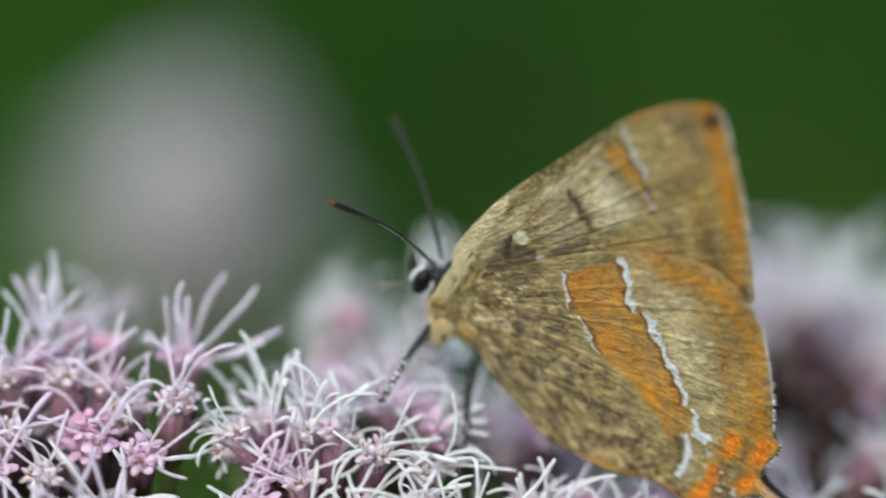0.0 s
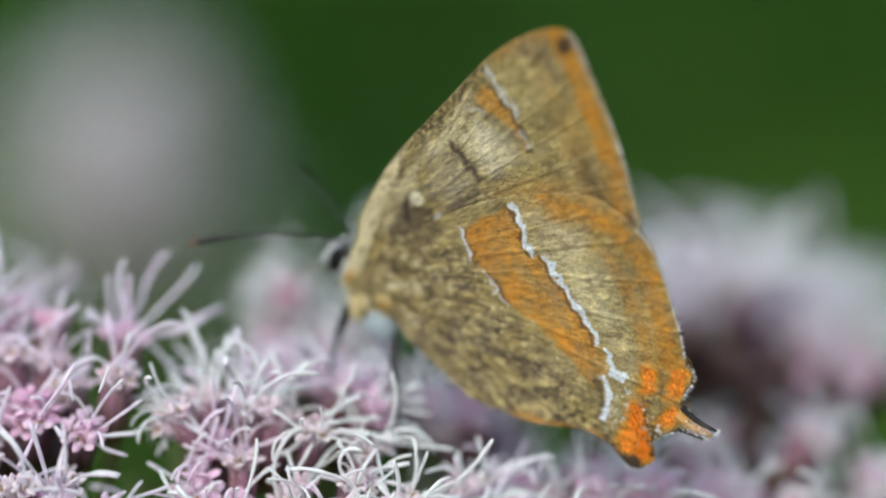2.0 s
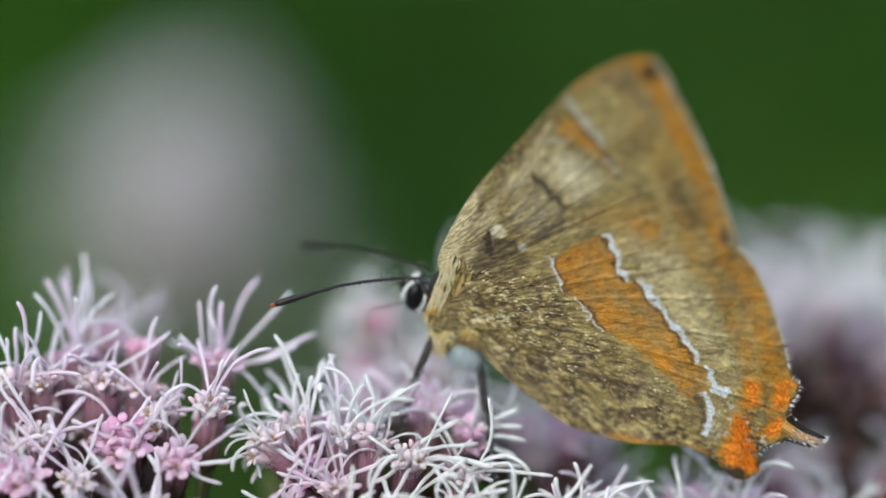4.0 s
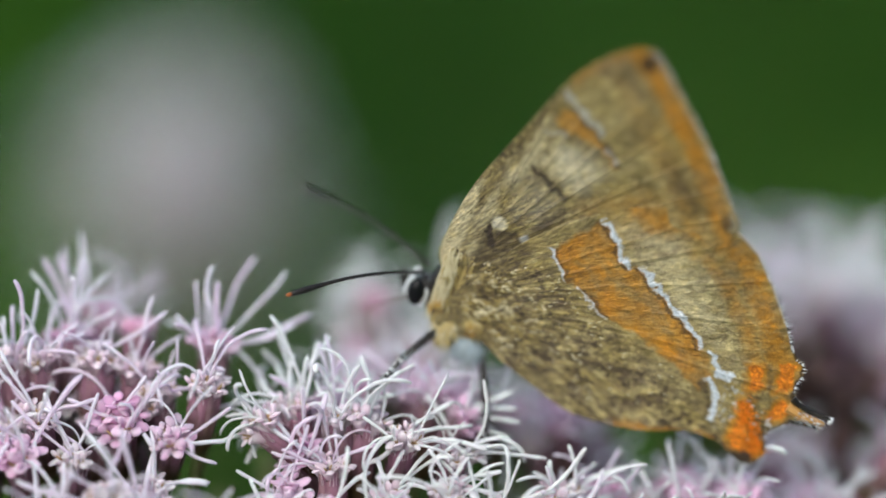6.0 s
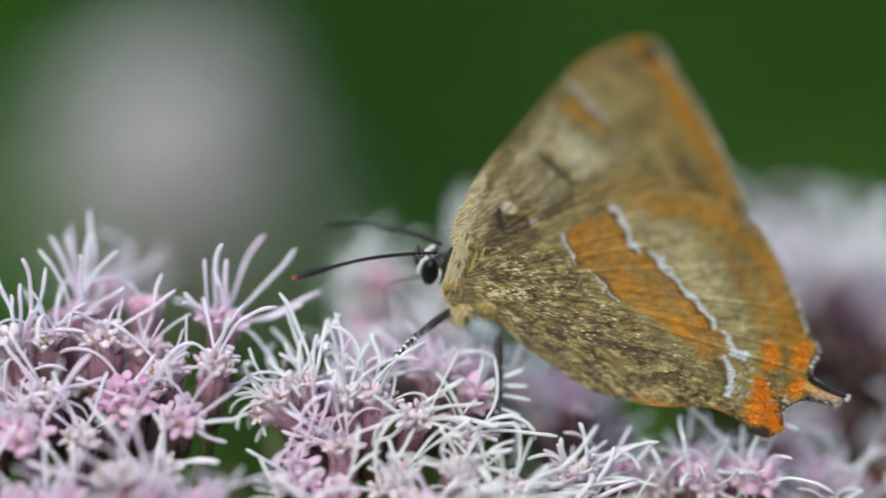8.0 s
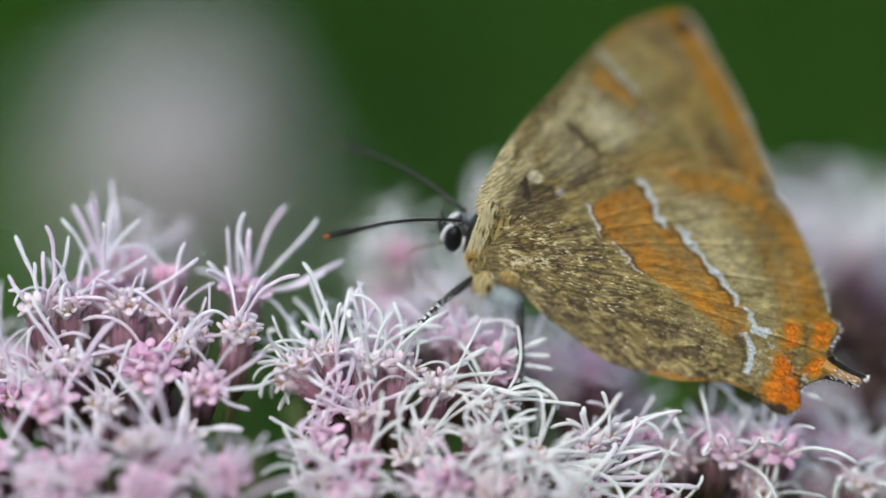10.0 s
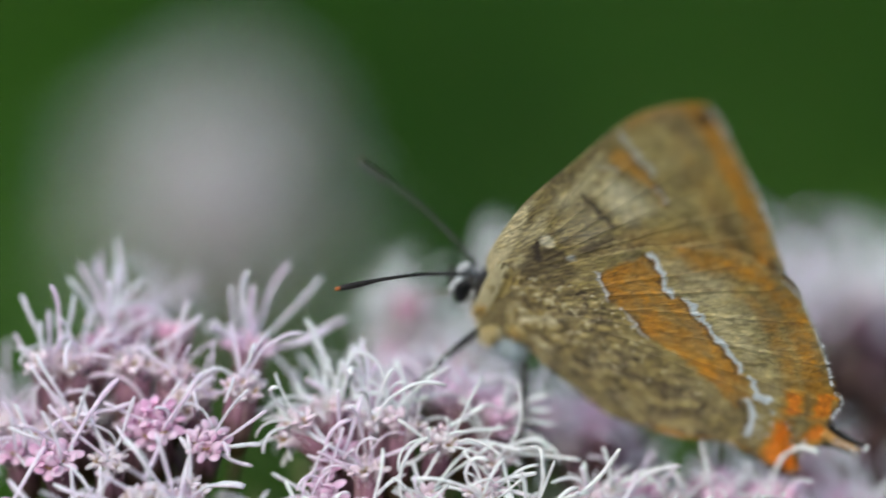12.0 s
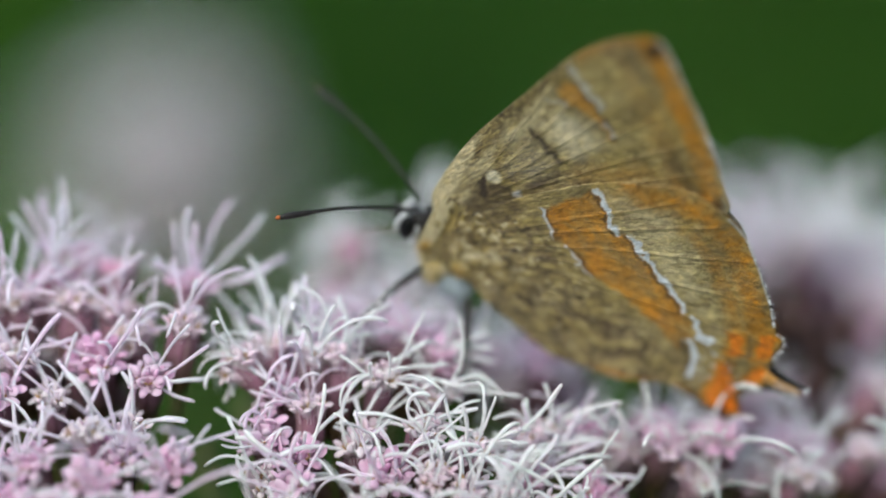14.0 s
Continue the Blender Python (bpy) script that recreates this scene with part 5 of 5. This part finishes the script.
    lobes = (((-0.5, 0.85, 1.6), (2.1, 1.25, 2.3), 5200), ((-0.8, 0.2, 0.0), (0.85, 0.75, 1.15), 3200), ((0.7, 0.3, 0.95), (1.1, 0.7, 0.8), 2200), ((-0.75, -0.1, 2.6), (0.55, 0.26, 2.0), 2200))
    for centre, size, count in lobes:
        for k in range(count):
            a, c = rng.uniform(0, 6.3), rng.uniform(-1, 1)
            e = math.sqrt(1 - c * c)
            n = Vector((e * math.cos(a), e * math.sin(a), c))
            if n.y > 0.5:
                continue
            p = Vector(centre) + Vector((size[0] * n.x, size[1] * n.y, size[2] * n.z))
            lock = noise.noise((p.x * 2.6, p.y * 2.6, p.z * 1.3))
            d = n * (0.3 + 0.3 * lock) + Vector((0.3 + 0.5 * lock + rng.uniform(-0.2, 0.2), -0.05, -0.8 + rng.uniform(-0.2, 0.2)))
            hair(b, p, d, rng.uniform(0.25, 0.6) * (1.0 + 0.6 * max(0.0, -n.z)), 0.034, coat(rng, p.x, p.z))
    for k in range(1500):
        x, z = rng.gauss(0.6, 1.7), rng.gauss(2.0, 1.9)
        if x < -1.0 or z < 1.3 - 0.5 * x or z > 5.2 or x > 5:
            continue
        d = Vector((x + 4.5, 0, z - 0.6)).normalized()
        hair(b, (x, -0.47, z), d + Vector((rng.uniform(-0.3, 0.3), -0.12, rng.uniform(-0.3, 0.3))), rng.uniform(0.2, 0.42), 0.036, tint(rng, x, z, 0.08))
    for k in range(900):
        z = rng.uniform(0.6, 5.4)
        x = -2.45 + 0.03 * (z - 3.0) ** 2 + abs(rng.gauss(0, 0.6))
        hair(b, (x, -0.62 + 0.2 * rng.random(), z), (0.15 + rng.uniform(-0.12, 0.15), -0.06, -1), rng.uniform(0.3, 0.6), 0.036, coat(rng, x, z))
    down = Build()
    for k in range(800):
        x, z = abs(rng.gauss(0, 6.5)) + 0.6, rng.uniform(-2.4, 7.0)
        low = np.interp(x, [0.6, 4, 9.6, 14.5, 17], [0.1, -0.6, -2.1, -1.1, -0.4])
        top = np.interp(x, [0.6, 1.6, 3.5, 8.2, 15.6], [4.9, 5.4, 6.6, 4.7, 2.4])
        if not low + 0.15 < z < top or x > 16.5:
            continue
        d = Vector((x + 4.2, 0, z + 0.1)).normalized()
        y = -0.45 - 0.03 + 0.35 * ((x + 0.2) ** 2 + (z - 2.6) ** 2) / 400
        hair(down, (x, y, z), d + Vector((rng.uniform(-0.5, 0.5), -0.12, rng.uniform(-0.5, 0.5))), rng.uniform(0.14, 0.34), 0.045, tint(rng, x, z))
    part("down", down.mesh("down", M_FUR, M_BROWNFUR, M_CREAMFUR, smooth=False), root, None, "short flecked hair over the wing base")
    part("fur", b.mesh("fur", M_FUR, M_BROWNFUR, M_CREAMFUR, plain("yellow_fur", (0.66, 0.52, 0.22), (0.54, 0.40, 0.15), 1500, 0.6, 0.2, 0.000008), plain("orange_fur", (0.62, 0.34, 0.05), (0.52, 0.27, 0.04), 1500, 0.6, 0.2, 0.000008), smooth=False), thorax, None, "ochre and brown hair")
    b = Build()
    b.ball((0.8, 0.4, -0.85), 0.95, 0.65, 0.7, 16, 10)
    for k in range(1400):
        n = Vector((rng.uniform(-1, 1), rng.uniform(-1, 0.2), rng.uniform(-1, 0.3))).normalized()
        hair(b, Vector((0.8, 0.4, -0.85)) + Vector((0.95 * n.x, 0.65 * n.y, 0.7 * n.z)), n * 0.6 + Vector((0.4 + rng.uniform(-0.4, 0.4), 0, -0.8)), rng.uniform(0.4, 0.9), 0.03)
    part("belly", b.mesh("belly", M_PALE, smooth=False), root, None, "pale blue-grey hairy underside")
    b = Build()
    b.tube(bend((1.2, 0.5, 0.4), (7, 0.45, -0.4), (13.5, 0.42, -0.2), 12), [0.7, 0.72, 0.72, 0.7, 0.68, 0.65, 0.6, 0.55, 0.5, 0.42, 0.35, 0.25, 0.1], 14)
    for k in range(900):
        t, n = rng.random(), Vector((rng.uniform(-0.4, 0.4), rng.uniform(-1, 0.2), rng.uniform(-1, 0.2))).normalized()
        p = Vector((1.4 + 11 * t, 0.48, 0.4 - 1.6 * t + 0.9 * t * t)) + n * (0.7 - 0.3 * t)
        hair(b, p, n * 0.4 + Vector((0.9, 0, -0.2)), rng.uniform(0.3, 0.6), 0.04, rng.choice((0, 1, 1)))
    part("abdomen", b.mesh("abdomen", plain("grey_brown_fur", (0.20, 0.17, 0.14), (0.12, 0.10, 0.085), 1500), M_PALE, smooth=False), root, None, "grey-brown hairy abdomen")
    # head
    b = Build()
    b.ball((-3.0, 1.0, 1.35), 0.9, 0.85, 1.0, 18, 12)
    for k in range(260):
        n = Vector((rng.uniform(-1, 0.4), rng.uniform(-0.8, 0.8), rng.uniform(-0.4, 1))).normalized()
        hair(b, Vector((-3.0, 1.0, 1.35)) + Vector((0.85 * n.x, 0.8 * n.y, 0.95 * n.z)), n + Vector((-0.2, 0, 0.3)), rng.uniform(0.15, 0.4), 0.03, 1 if rng.random() < 0.4 else 0)
    head = part("head", b.mesh("head", M_BLACK, M_PALE), root, None, "dark hairy head")
    tilt = Matrix.Rotation(radians(-10), 3, "Y")
    for y, s in ((0.25, -1), (1.75, 1)):
        b = Build()
        b.ball((-3.42, y, 1.25), 0.56, 0.5, 0.95, 20, 14, 0, tilt)
        part("eye", b.mesh("eye", M_EYE), head, None, "glossy black eye")
        for a0, a1, fat in ((1.75, 3.5, 0.16), (-1.15, 0.4, 0.11)):
            b = Build()
            ring = [Vector((-3.42, y + s * 0.02, 1.25)) + tilt @ Vector((0.68 * math.cos(a), 0, 1.02 * math.sin(a))) for a in (a0 + (a1 - a0) * i / 12 for i in range(13))]
            b.tube(ring, [0.03, fat * 0.8] + [fat] * 9 + [fat * 0.8, 0.03], 6)
            part("eye_rim", b.mesh("eye_rim", M_WHITE), head, None, "white crescent of scales beside the eye")
        b = Build()
        b.tube(bend((-3.7, y + s * -0.25, 0.9), (-4.4, y + s * -0.3, 1.2), (-4.9, y + s * -0.3, 2.1), 6), [0.22, 0.26, 0.23, 0.18, 0.14, 0.1, 0.03], 7)
        part("palp", b.mesh("palp", M_BLACK), head)
    b = Build()
    b.tube(bend((-3.9, 1.0, 0.3), (-4.9, 1.0, -0.5), (-5.7, 1.0, -1.1), 6) + bend((-5.85, 1.0, -1.35), (-6.0, 1.0, -2.2), (-4.6, 1.0, -3.9), 10), [0.065] * 17 + [0.03], 6)
    part("proboscis", b.mesh("proboscis", plain("proboscis", (0.24, 0.17, 0.11), (0.17, 0.12, 0.08), 1500)), head)
    b = Build()
    b.ball((-2.35, 0.95, 2.0), 0.55, 0.95, 1.5, 14, 9)
    part("collar", b.mesh("collar", M_BLACK), root)
    # legs, black with white rings, each from its own joint
    legs = []
    for joint, k, c in LEGS:
        b = Build()
        k, c = Vector(k), Vector(c)
        b.tube([(0, 0, 0), k * 0.25, k * 0.6, k], [0.2, 0.27, 0.26, 0.19], 8, 0)
        steps = 16
        first = len(b.f)
        b.tube([k.lerp(c, i / steps) for i in range(steps + 1)], [0.2 - 0.06 * i / steps + 0.02 * (i % 3 == 0) for i in range(steps + 1)], 8, 0)
        for i in range(1, steps, 2):
            b.s[first + 8 * i:first + 8 * i + 8] = [int(rng.random() < 0.5) for q in range(8)]
        for i in range(640):
            p = k * rng.random() if i < 420 else k.lerp(c, rng.random())
            n = Vector((rng.uniform(-1, 1), rng.uniform(-1, 1), rng.uniform(-0.6, 0.6))).normalized()
            hair(b, p + n * 0.2, n * 0.5 + (c - k).normalized(), rng.uniform(0.15, 0.35), 0.03, 2 if i < 420 and rng.random() < 0.5 else i % 2)
        legs.append(part("leg", b.mesh("leg", M_BLACK, M_WHITE, M_PALE), root, Matrix.Translation(Vector(joint) * MM), "black leg with white rings"))
    # antennae, along -x from their own joint
    feelers = []
    for k, long in ((0, 0.945), (1, 1.0)):
        b = Build()
        n = 40
        shaft = [Vector((-7.6 * long * t, 0, 0.55 * math.sin(math.pi * t * 0.72))) for t in (i / n for i in range(n + 1))]
        b.tube(shaft, [0.112 + 0.02 * (i % 2) for i in range(n + 1)], 8, 0)
        if k == 0:
            for i in range(0, 34, 2):
                b.s[8 * i:8 * i + 8] = [1, 0, 0, 0, 0, 0, 1, 1]
        ant = part("antenna", b.mesh("antenna", M_BLACK, M_WHITE), root, None, "black antenna with fine white rings")
        b = Build()
        club = [Vector(((-7.5 - 3.1 * t) * long, 0, 0.42 * (1 - t) + 0.02)) for t in (i / 10 for i in range(11))]
        b.tube(club[:10], [0.13, 0.15, 0.17, 0.19, 0.21, 0.22, 0.23, 0.22, 0.2, 0.16], 9, 0)
        b.tube([club[9], club[9].lerp(club[10], 0.5), club[10]], [0.15, 0.14, 0.05], 9, 1)
        part("club", b.mesh("club", M_BLACK, M_DULLTIP if k else M_TIP), ant, None, "thick black club with a rust tip" if k == 0 else "thick black club with a dull brown tip")
        feelers.append(ant)
    return root, feelers, fores, hinds, legs


insect, (antenna_near, antenna_far), forewings, hindwings, legs = butterfly()


# ---- what moves ----
def aim(x, y, z, dx, dy, dz):
    """An antenna's pose on the head: its joint and the way it points."""
    return Matrix.Translation(Vector((x, y, z)) * MM) @ Vector((dx, dy, dz)).to_track_quat("-X", "Z").to_matrix().to_4x4()


def flex(root, rx, ry, rz):
    """A wing turned a little about its root on the body."""
    p = Vector((root[0], 0, root[1])) * MM
    return Matrix.Translation(p) @ turn(rx, ry, rz) @ Matrix.Translation(-p)


def reach(body, joint, rest, foot):
    """A leg's pose on a body at the given pose, so that the leg points at its foothold."""
    to = body.inverted() @ (STAGE @ (Vector(foot) * MM)) - Vector(joint) * MM
    return Matrix.Translation(Vector(joint) * MM) @ Vector(rest).rotation_difference(to).to_matrix().to_4x4()


def motions():
    for wing in forewings:
        walk(wing, [
            (0, flex(FORE_ROOT, 0.03, 0.59, 0.81)),
            (0.5, flex(FORE_ROOT, -0.75, 0.68, 1.32)),
            (1, flex(FORE_ROOT, -0.12, 0.96, 1.20)),
            (1.5, flex(FORE_ROOT, 0.59, 1.20, 0.91)),
            (2, flex(FORE_ROOT, -0.30, 1.13, 0.85)),
            (2.5, flex(FORE_ROOT, -1.14, 0.75, 0.63)),
            (3, flex(FORE_ROOT, -0.67, 0.72, 0.58)),
            (3.2, flex(FORE_ROOT, 0.64, -0.43, -0.39)),
            (5.3, flex(FORE_ROOT, 1.56, -0.27, -0.61)),
            (5.5, flex(FORE_ROOT, 2.10, -0.32, -0.11)),
            (6, flex(FORE_ROOT, 2.78, -0.06, -0.36)),
            (6.5, flex(FORE_ROOT, 2.10, 0.23, -0.28)),
            (7, flex(FORE_ROOT, 1.20, -0.48, -0.25)),
            (7.5, flex(FORE_ROOT, 0.40, -0.51, -0.33)),
            (8, flex(FORE_ROOT, -0.10, -0.44, -0.13)),
            (8.5, flex(FORE_ROOT, -0.29, -0.59, -0.40)),
            (8.7, flex(FORE_ROOT, -0.24, -0.63, -1.05)),
            (10.8, flex(FORE_ROOT, -1.70, -0.47, -1.23)),
            (11, flex(FORE_ROOT, -2.31, -0.29, -1.22)),
            (11.5, flex(FORE_ROOT, -1.74, -0.40, -1.56)),
            (12, flex(FORE_ROOT, -1.63, -0.59, -1.49)),
            (12.5, flex(FORE_ROOT, -2.51, -0.43, -1.56)),
            (13, flex(FORE_ROOT, -2.15, -0.59, -1.41)),
            (13.5, flex(FORE_ROOT, -1.90, -0.71, -1.29)),
            (14, flex(FORE_ROOT, -1.42, -0.57, -1.56)),
        ])
    for wing in hindwings:
        walk(wing, [
            (0, flex(HIND_ROOT, 0.43, -0.67, -0.50)),
            (0.5, flex(HIND_ROOT, 0.15, -0.58, -0.40)),
            (1, flex(HIND_ROOT, 0.47, -0.56, -0.63)),
            (1.5, flex(HIND_ROOT, 0.51, -0.36, -0.60)),
            (2, flex(HIND_ROOT, -0.06, 0.28, 0.51)),
            (2.5, flex(HIND_ROOT, -0.59, 0.19, 1.13)),
            (3, flex(HIND_ROOT, -1.14, 0.93, 1.66)),
            (3.2, flex(HIND_ROOT, -0.80, 0.60, 1.11)),
            (5.3, flex(HIND_ROOT, -0.42, 0.30, 0.36)),
            (5.5, flex(HIND_ROOT, -0.00, 0.30, 0.20)),
            (6, flex(HIND_ROOT, 0.37, 0.33, 0.13)),
            (6.5, flex(HIND_ROOT, 0.42, 0.33, 0.15)),
            (7, flex(HIND_ROOT, 0.18, 0.10, 0.10)),
            (7.5, flex(HIND_ROOT, -0.12, -0.06, -0.09)),
            (8, flex(HIND_ROOT, -0.38, 0.06, 0.09)),
            (8.5, flex(HIND_ROOT, -0.46, -0.13, 0.05)),
            (8.7, flex(HIND_ROOT, -0.35, 0.02, 0.04)),
            (10.8, flex(HIND_ROOT, -0.17, 0.49, -0.05)),
            (11, flex(HIND_ROOT, -0.13, 0.25, -0.13)),
            (11.5, flex(HIND_ROOT, -0.12, -0.00, -0.00)),
            (12, flex(HIND_ROOT, -0.05, -0.18, 0.04)),
            (12.5, flex(HIND_ROOT, -0.19, -0.16, 0.03)),
            (13, flex(HIND_ROOT, 0.00, -0.26, -0.12)),
            (13.5, flex(HIND_ROOT, 0.05, -0.34, -0.19)),
            (14, flex(HIND_ROOT, 0.35, -0.23, -0.16)),
        ])
    body = [
        (0, seat(4.13, 1.68, -5.86, 24.64, 35.74, -7.89)),
        (0.5, seat(4.24, 1.68, -5.72, 25.16, 36.23, -9.12)),
        (1, seat(4.17, 1.72, -5.77, 24.20, 36.01, -10.17)),
        (1.5, seat(3.72, 1.75, -5.53, 21.21, 31.73, -15.13)),
        (2, seat(2.77, 1.59, -5.49, 20.85, 25.18, -19.45)),
        (2.5, seat(2.24, 1.45, -5.66, 21.80, 22.89, -22.08)),
        (3, seat(1.86, 1.56, -5.84, 23.38, 21.25, -20.58)),
        (3.2, seat(1.88, 1.64, -5.82, 23.88, 23.23, -14.88)),
        (5.3, seat(2.35, 1.77, -6.59, 24.05, 22.54, -6.68)),
        (5.5, seat(2.40, 1.75, -6.55, 22.98, 21.71, -7.45)),
        (6, seat(2.50, 1.79, -6.75, 23.33, 20.80, -6.49)),
        (6.5, seat(2.67, 1.79, -6.84, 25.25, 20.65, -6.89)),
        (7, seat(2.74, 1.78, -6.85, 28.52, 19.63, -7.83)),
        (7.5, seat(2.97, 1.67, -6.88, 29.49, 19.61, -7.52)),
        (8, seat(2.80, 1.77, -6.87, 31.08, 19.39, -9.30)),
        (8.5, seat(2.80, 1.78, -6.85, 31.58, 19.64, -8.29)),
        (8.7, seat(2.76, 1.75, -6.88, 31.17, 19.92, -7.47)),
        (10.8, seat(2.83, 1.95, -6.61, 34.86, 21.25, -9.53)),
        (11, seat(2.86, 1.93, -6.54, 36.43, 21.26, -8.47)),
        (11.5, seat(2.77, 1.93, -6.60, 37.83, 24.39, -7.13)),
        (12, seat(3.11, 1.84, -6.60, 38.46, 25.05, -6.42)),
        (12.5, seat(3.16, 1.86, -6.64, 37.34, 27.07, -6.24)),
        (13, seat(3.03, 1.88, -6.45, 38.37, 27.03, -4.87)),
        (13.5, seat(3.28, 1.78, -6.56, 39.12, 26.46, -6.08)),
        (14, seat(3.22, 1.80, -6.59, 37.18, 26.13, -6.16)),
    ]
    walk(insect, body)
    # the fore leg steps back and then forward while the body shifts; the other foot stays where it stands
    fore_leg, mid_leg = legs
    walk(fore_leg, [(t, reach(m, LEGS[0][0], LEGS[0][2], (-1.0, 0.0, -11.2) if t < 1.8 else ((-0.4, 3.6, -11.5) if t < 3.5 else (-2.9, 0.1, -10.6)))) for t, m in body])
    walk(mid_leg, [(t, reach(m, LEGS[1][0], LEGS[1][2], (4.3, 2.4, -16.0))) for t, m in body])
    walk(antenna_near, [
        (0, aim(-3.35, 0.50, 2.60, -0.75, -0.62, 0.23)),
        (0.5, aim(-3.35, 0.50, 2.60, -0.81, -0.55, 0.21)),
        (1, aim(-3.35, 0.50, 2.60, -0.80, -0.55, 0.23)),
        (1.5, aim(-3.35, 0.50, 2.60, -0.91, -0.41, -0.00)),
        (2, aim(-3.35, 0.50, 2.60, -0.83, -0.45, -0.33)),
        (2.5, aim(-3.35, 0.50, 2.60, -0.86, -0.46, -0.22)),
        (3, aim(-3.35, 0.50, 2.60, -0.88, -0.43, -0.21)),
        (3.2, aim(-3.35, 0.50, 2.60, -0.83, -0.40, -0.39)),
        (5.3, aim(-3.35, 0.50, 2.60, -0.73, -0.57, -0.37)),
        (5.5, aim(-3.35, 0.50, 2.60, -0.75, -0.53, -0.41)),
        (6, aim(-3.35, 0.50, 2.60, -0.73, -0.65, -0.21)),
        (6.5, aim(-3.35, 0.50, 2.60, -0.75, -0.62, -0.22)),
        (7, aim(-3.35, 0.50, 2.60, -0.78, -0.58, -0.24)),
        (7.5, aim(-3.35, 0.50, 2.60, -0.80, -0.55, -0.24)),
        (8, aim(-3.35, 0.50, 2.60, -0.77, -0.61, -0.18)),
        (8.5, aim(-3.35, 0.50, 2.60, -0.76, -0.63, -0.14)),
        (8.7, aim(-3.35, 0.50, 2.60, -0.76, -0.64, -0.14)),
        (10.8, aim(-3.35, 0.50, 2.60, -0.73, -0.68, -0.06)),
        (11, aim(-3.35, 0.50, 2.60, -0.77, -0.62, -0.13)),
        (11.5, aim(-3.35, 0.50, 2.60, -0.70, -0.71, -0.01)),
        (12, aim(-3.35, 0.50, 2.60, -0.75, -0.66, -0.05)),
        (12.5, aim(-3.35, 0.50, 2.60, -0.75, -0.66, -0.04)),
        (13, aim(-3.35, 0.50, 2.60, -0.75, -0.66, 0.00)),
        (13.5, aim(-3.35, 0.50, 2.60, -0.77, -0.64, -0.01)),
        (14, aim(-3.35, 0.50, 2.60, -0.79, -0.61, -0.10)),
    ])
    walk(antenna_far, [
        (0, aim(-3.30, 1.50, 2.75, -0.75, 0.60, 0.29)),
        (1, aim(-3.30, 1.50, 2.75, -0.67, 0.65, 0.36)),
        (1.5, aim(-3.30, 1.50, 2.75, -0.68, 0.67, 0.30)),
        (2, aim(-3.30, 1.50, 2.75, -0.74, 0.66, -0.12)),
        (2.5, aim(-3.30, 1.50, 2.75, -0.76, 0.62, -0.20)),
        (3, aim(-3.30, 1.50, 2.75, -0.73, 0.48, -0.49)),
        (5.5, aim(-3.30, 1.50, 2.75, -0.94, 0.34, -0.06)),
        (6, aim(-3.30, 1.50, 2.75, -0.92, 0.38, -0.00)),
        (6.5, aim(-3.30, 1.50, 2.75, -0.94, 0.35, 0.01)),
        (7, aim(-3.30, 1.50, 2.75, -0.89, 0.42, -0.17)),
        (7.5, aim(-3.30, 1.50, 2.75, -0.85, 0.39, -0.35)),
        (8, aim(-3.30, 1.50, 2.75, -0.78, 0.42, -0.47)),
        (8.5, aim(-3.30, 1.50, 2.75, -0.83, 0.41, -0.38)),
        (8.7, aim(-3.30, 1.50, 2.75, -0.81, 0.47, -0.35)),
        (10.8, aim(-3.30, 1.50, 2.75, -0.91, 0.40, -0.10)),
        (11, aim(-3.30, 1.50, 2.75, -0.89, 0.44, -0.13)),
        (11.5, aim(-3.30, 1.50, 2.75, -0.90, 0.43, -0.04)),
        (12, aim(-3.30, 1.50, 2.75, -0.91, 0.40, 0.02)),
        (12.5, aim(-3.30, 1.50, 2.75, -0.93, 0.33, 0.15)),
        (13, aim(-3.30, 1.50, 2.75, -0.86, 0.52, 0.02)),
        (13.5, aim(-3.30, 1.50, 2.75, -0.93, 0.24, 0.27)),
        (14, aim(-3.30, 1.50, 2.75, -0.89, 0.44, 0.10)),
    ])


motions()
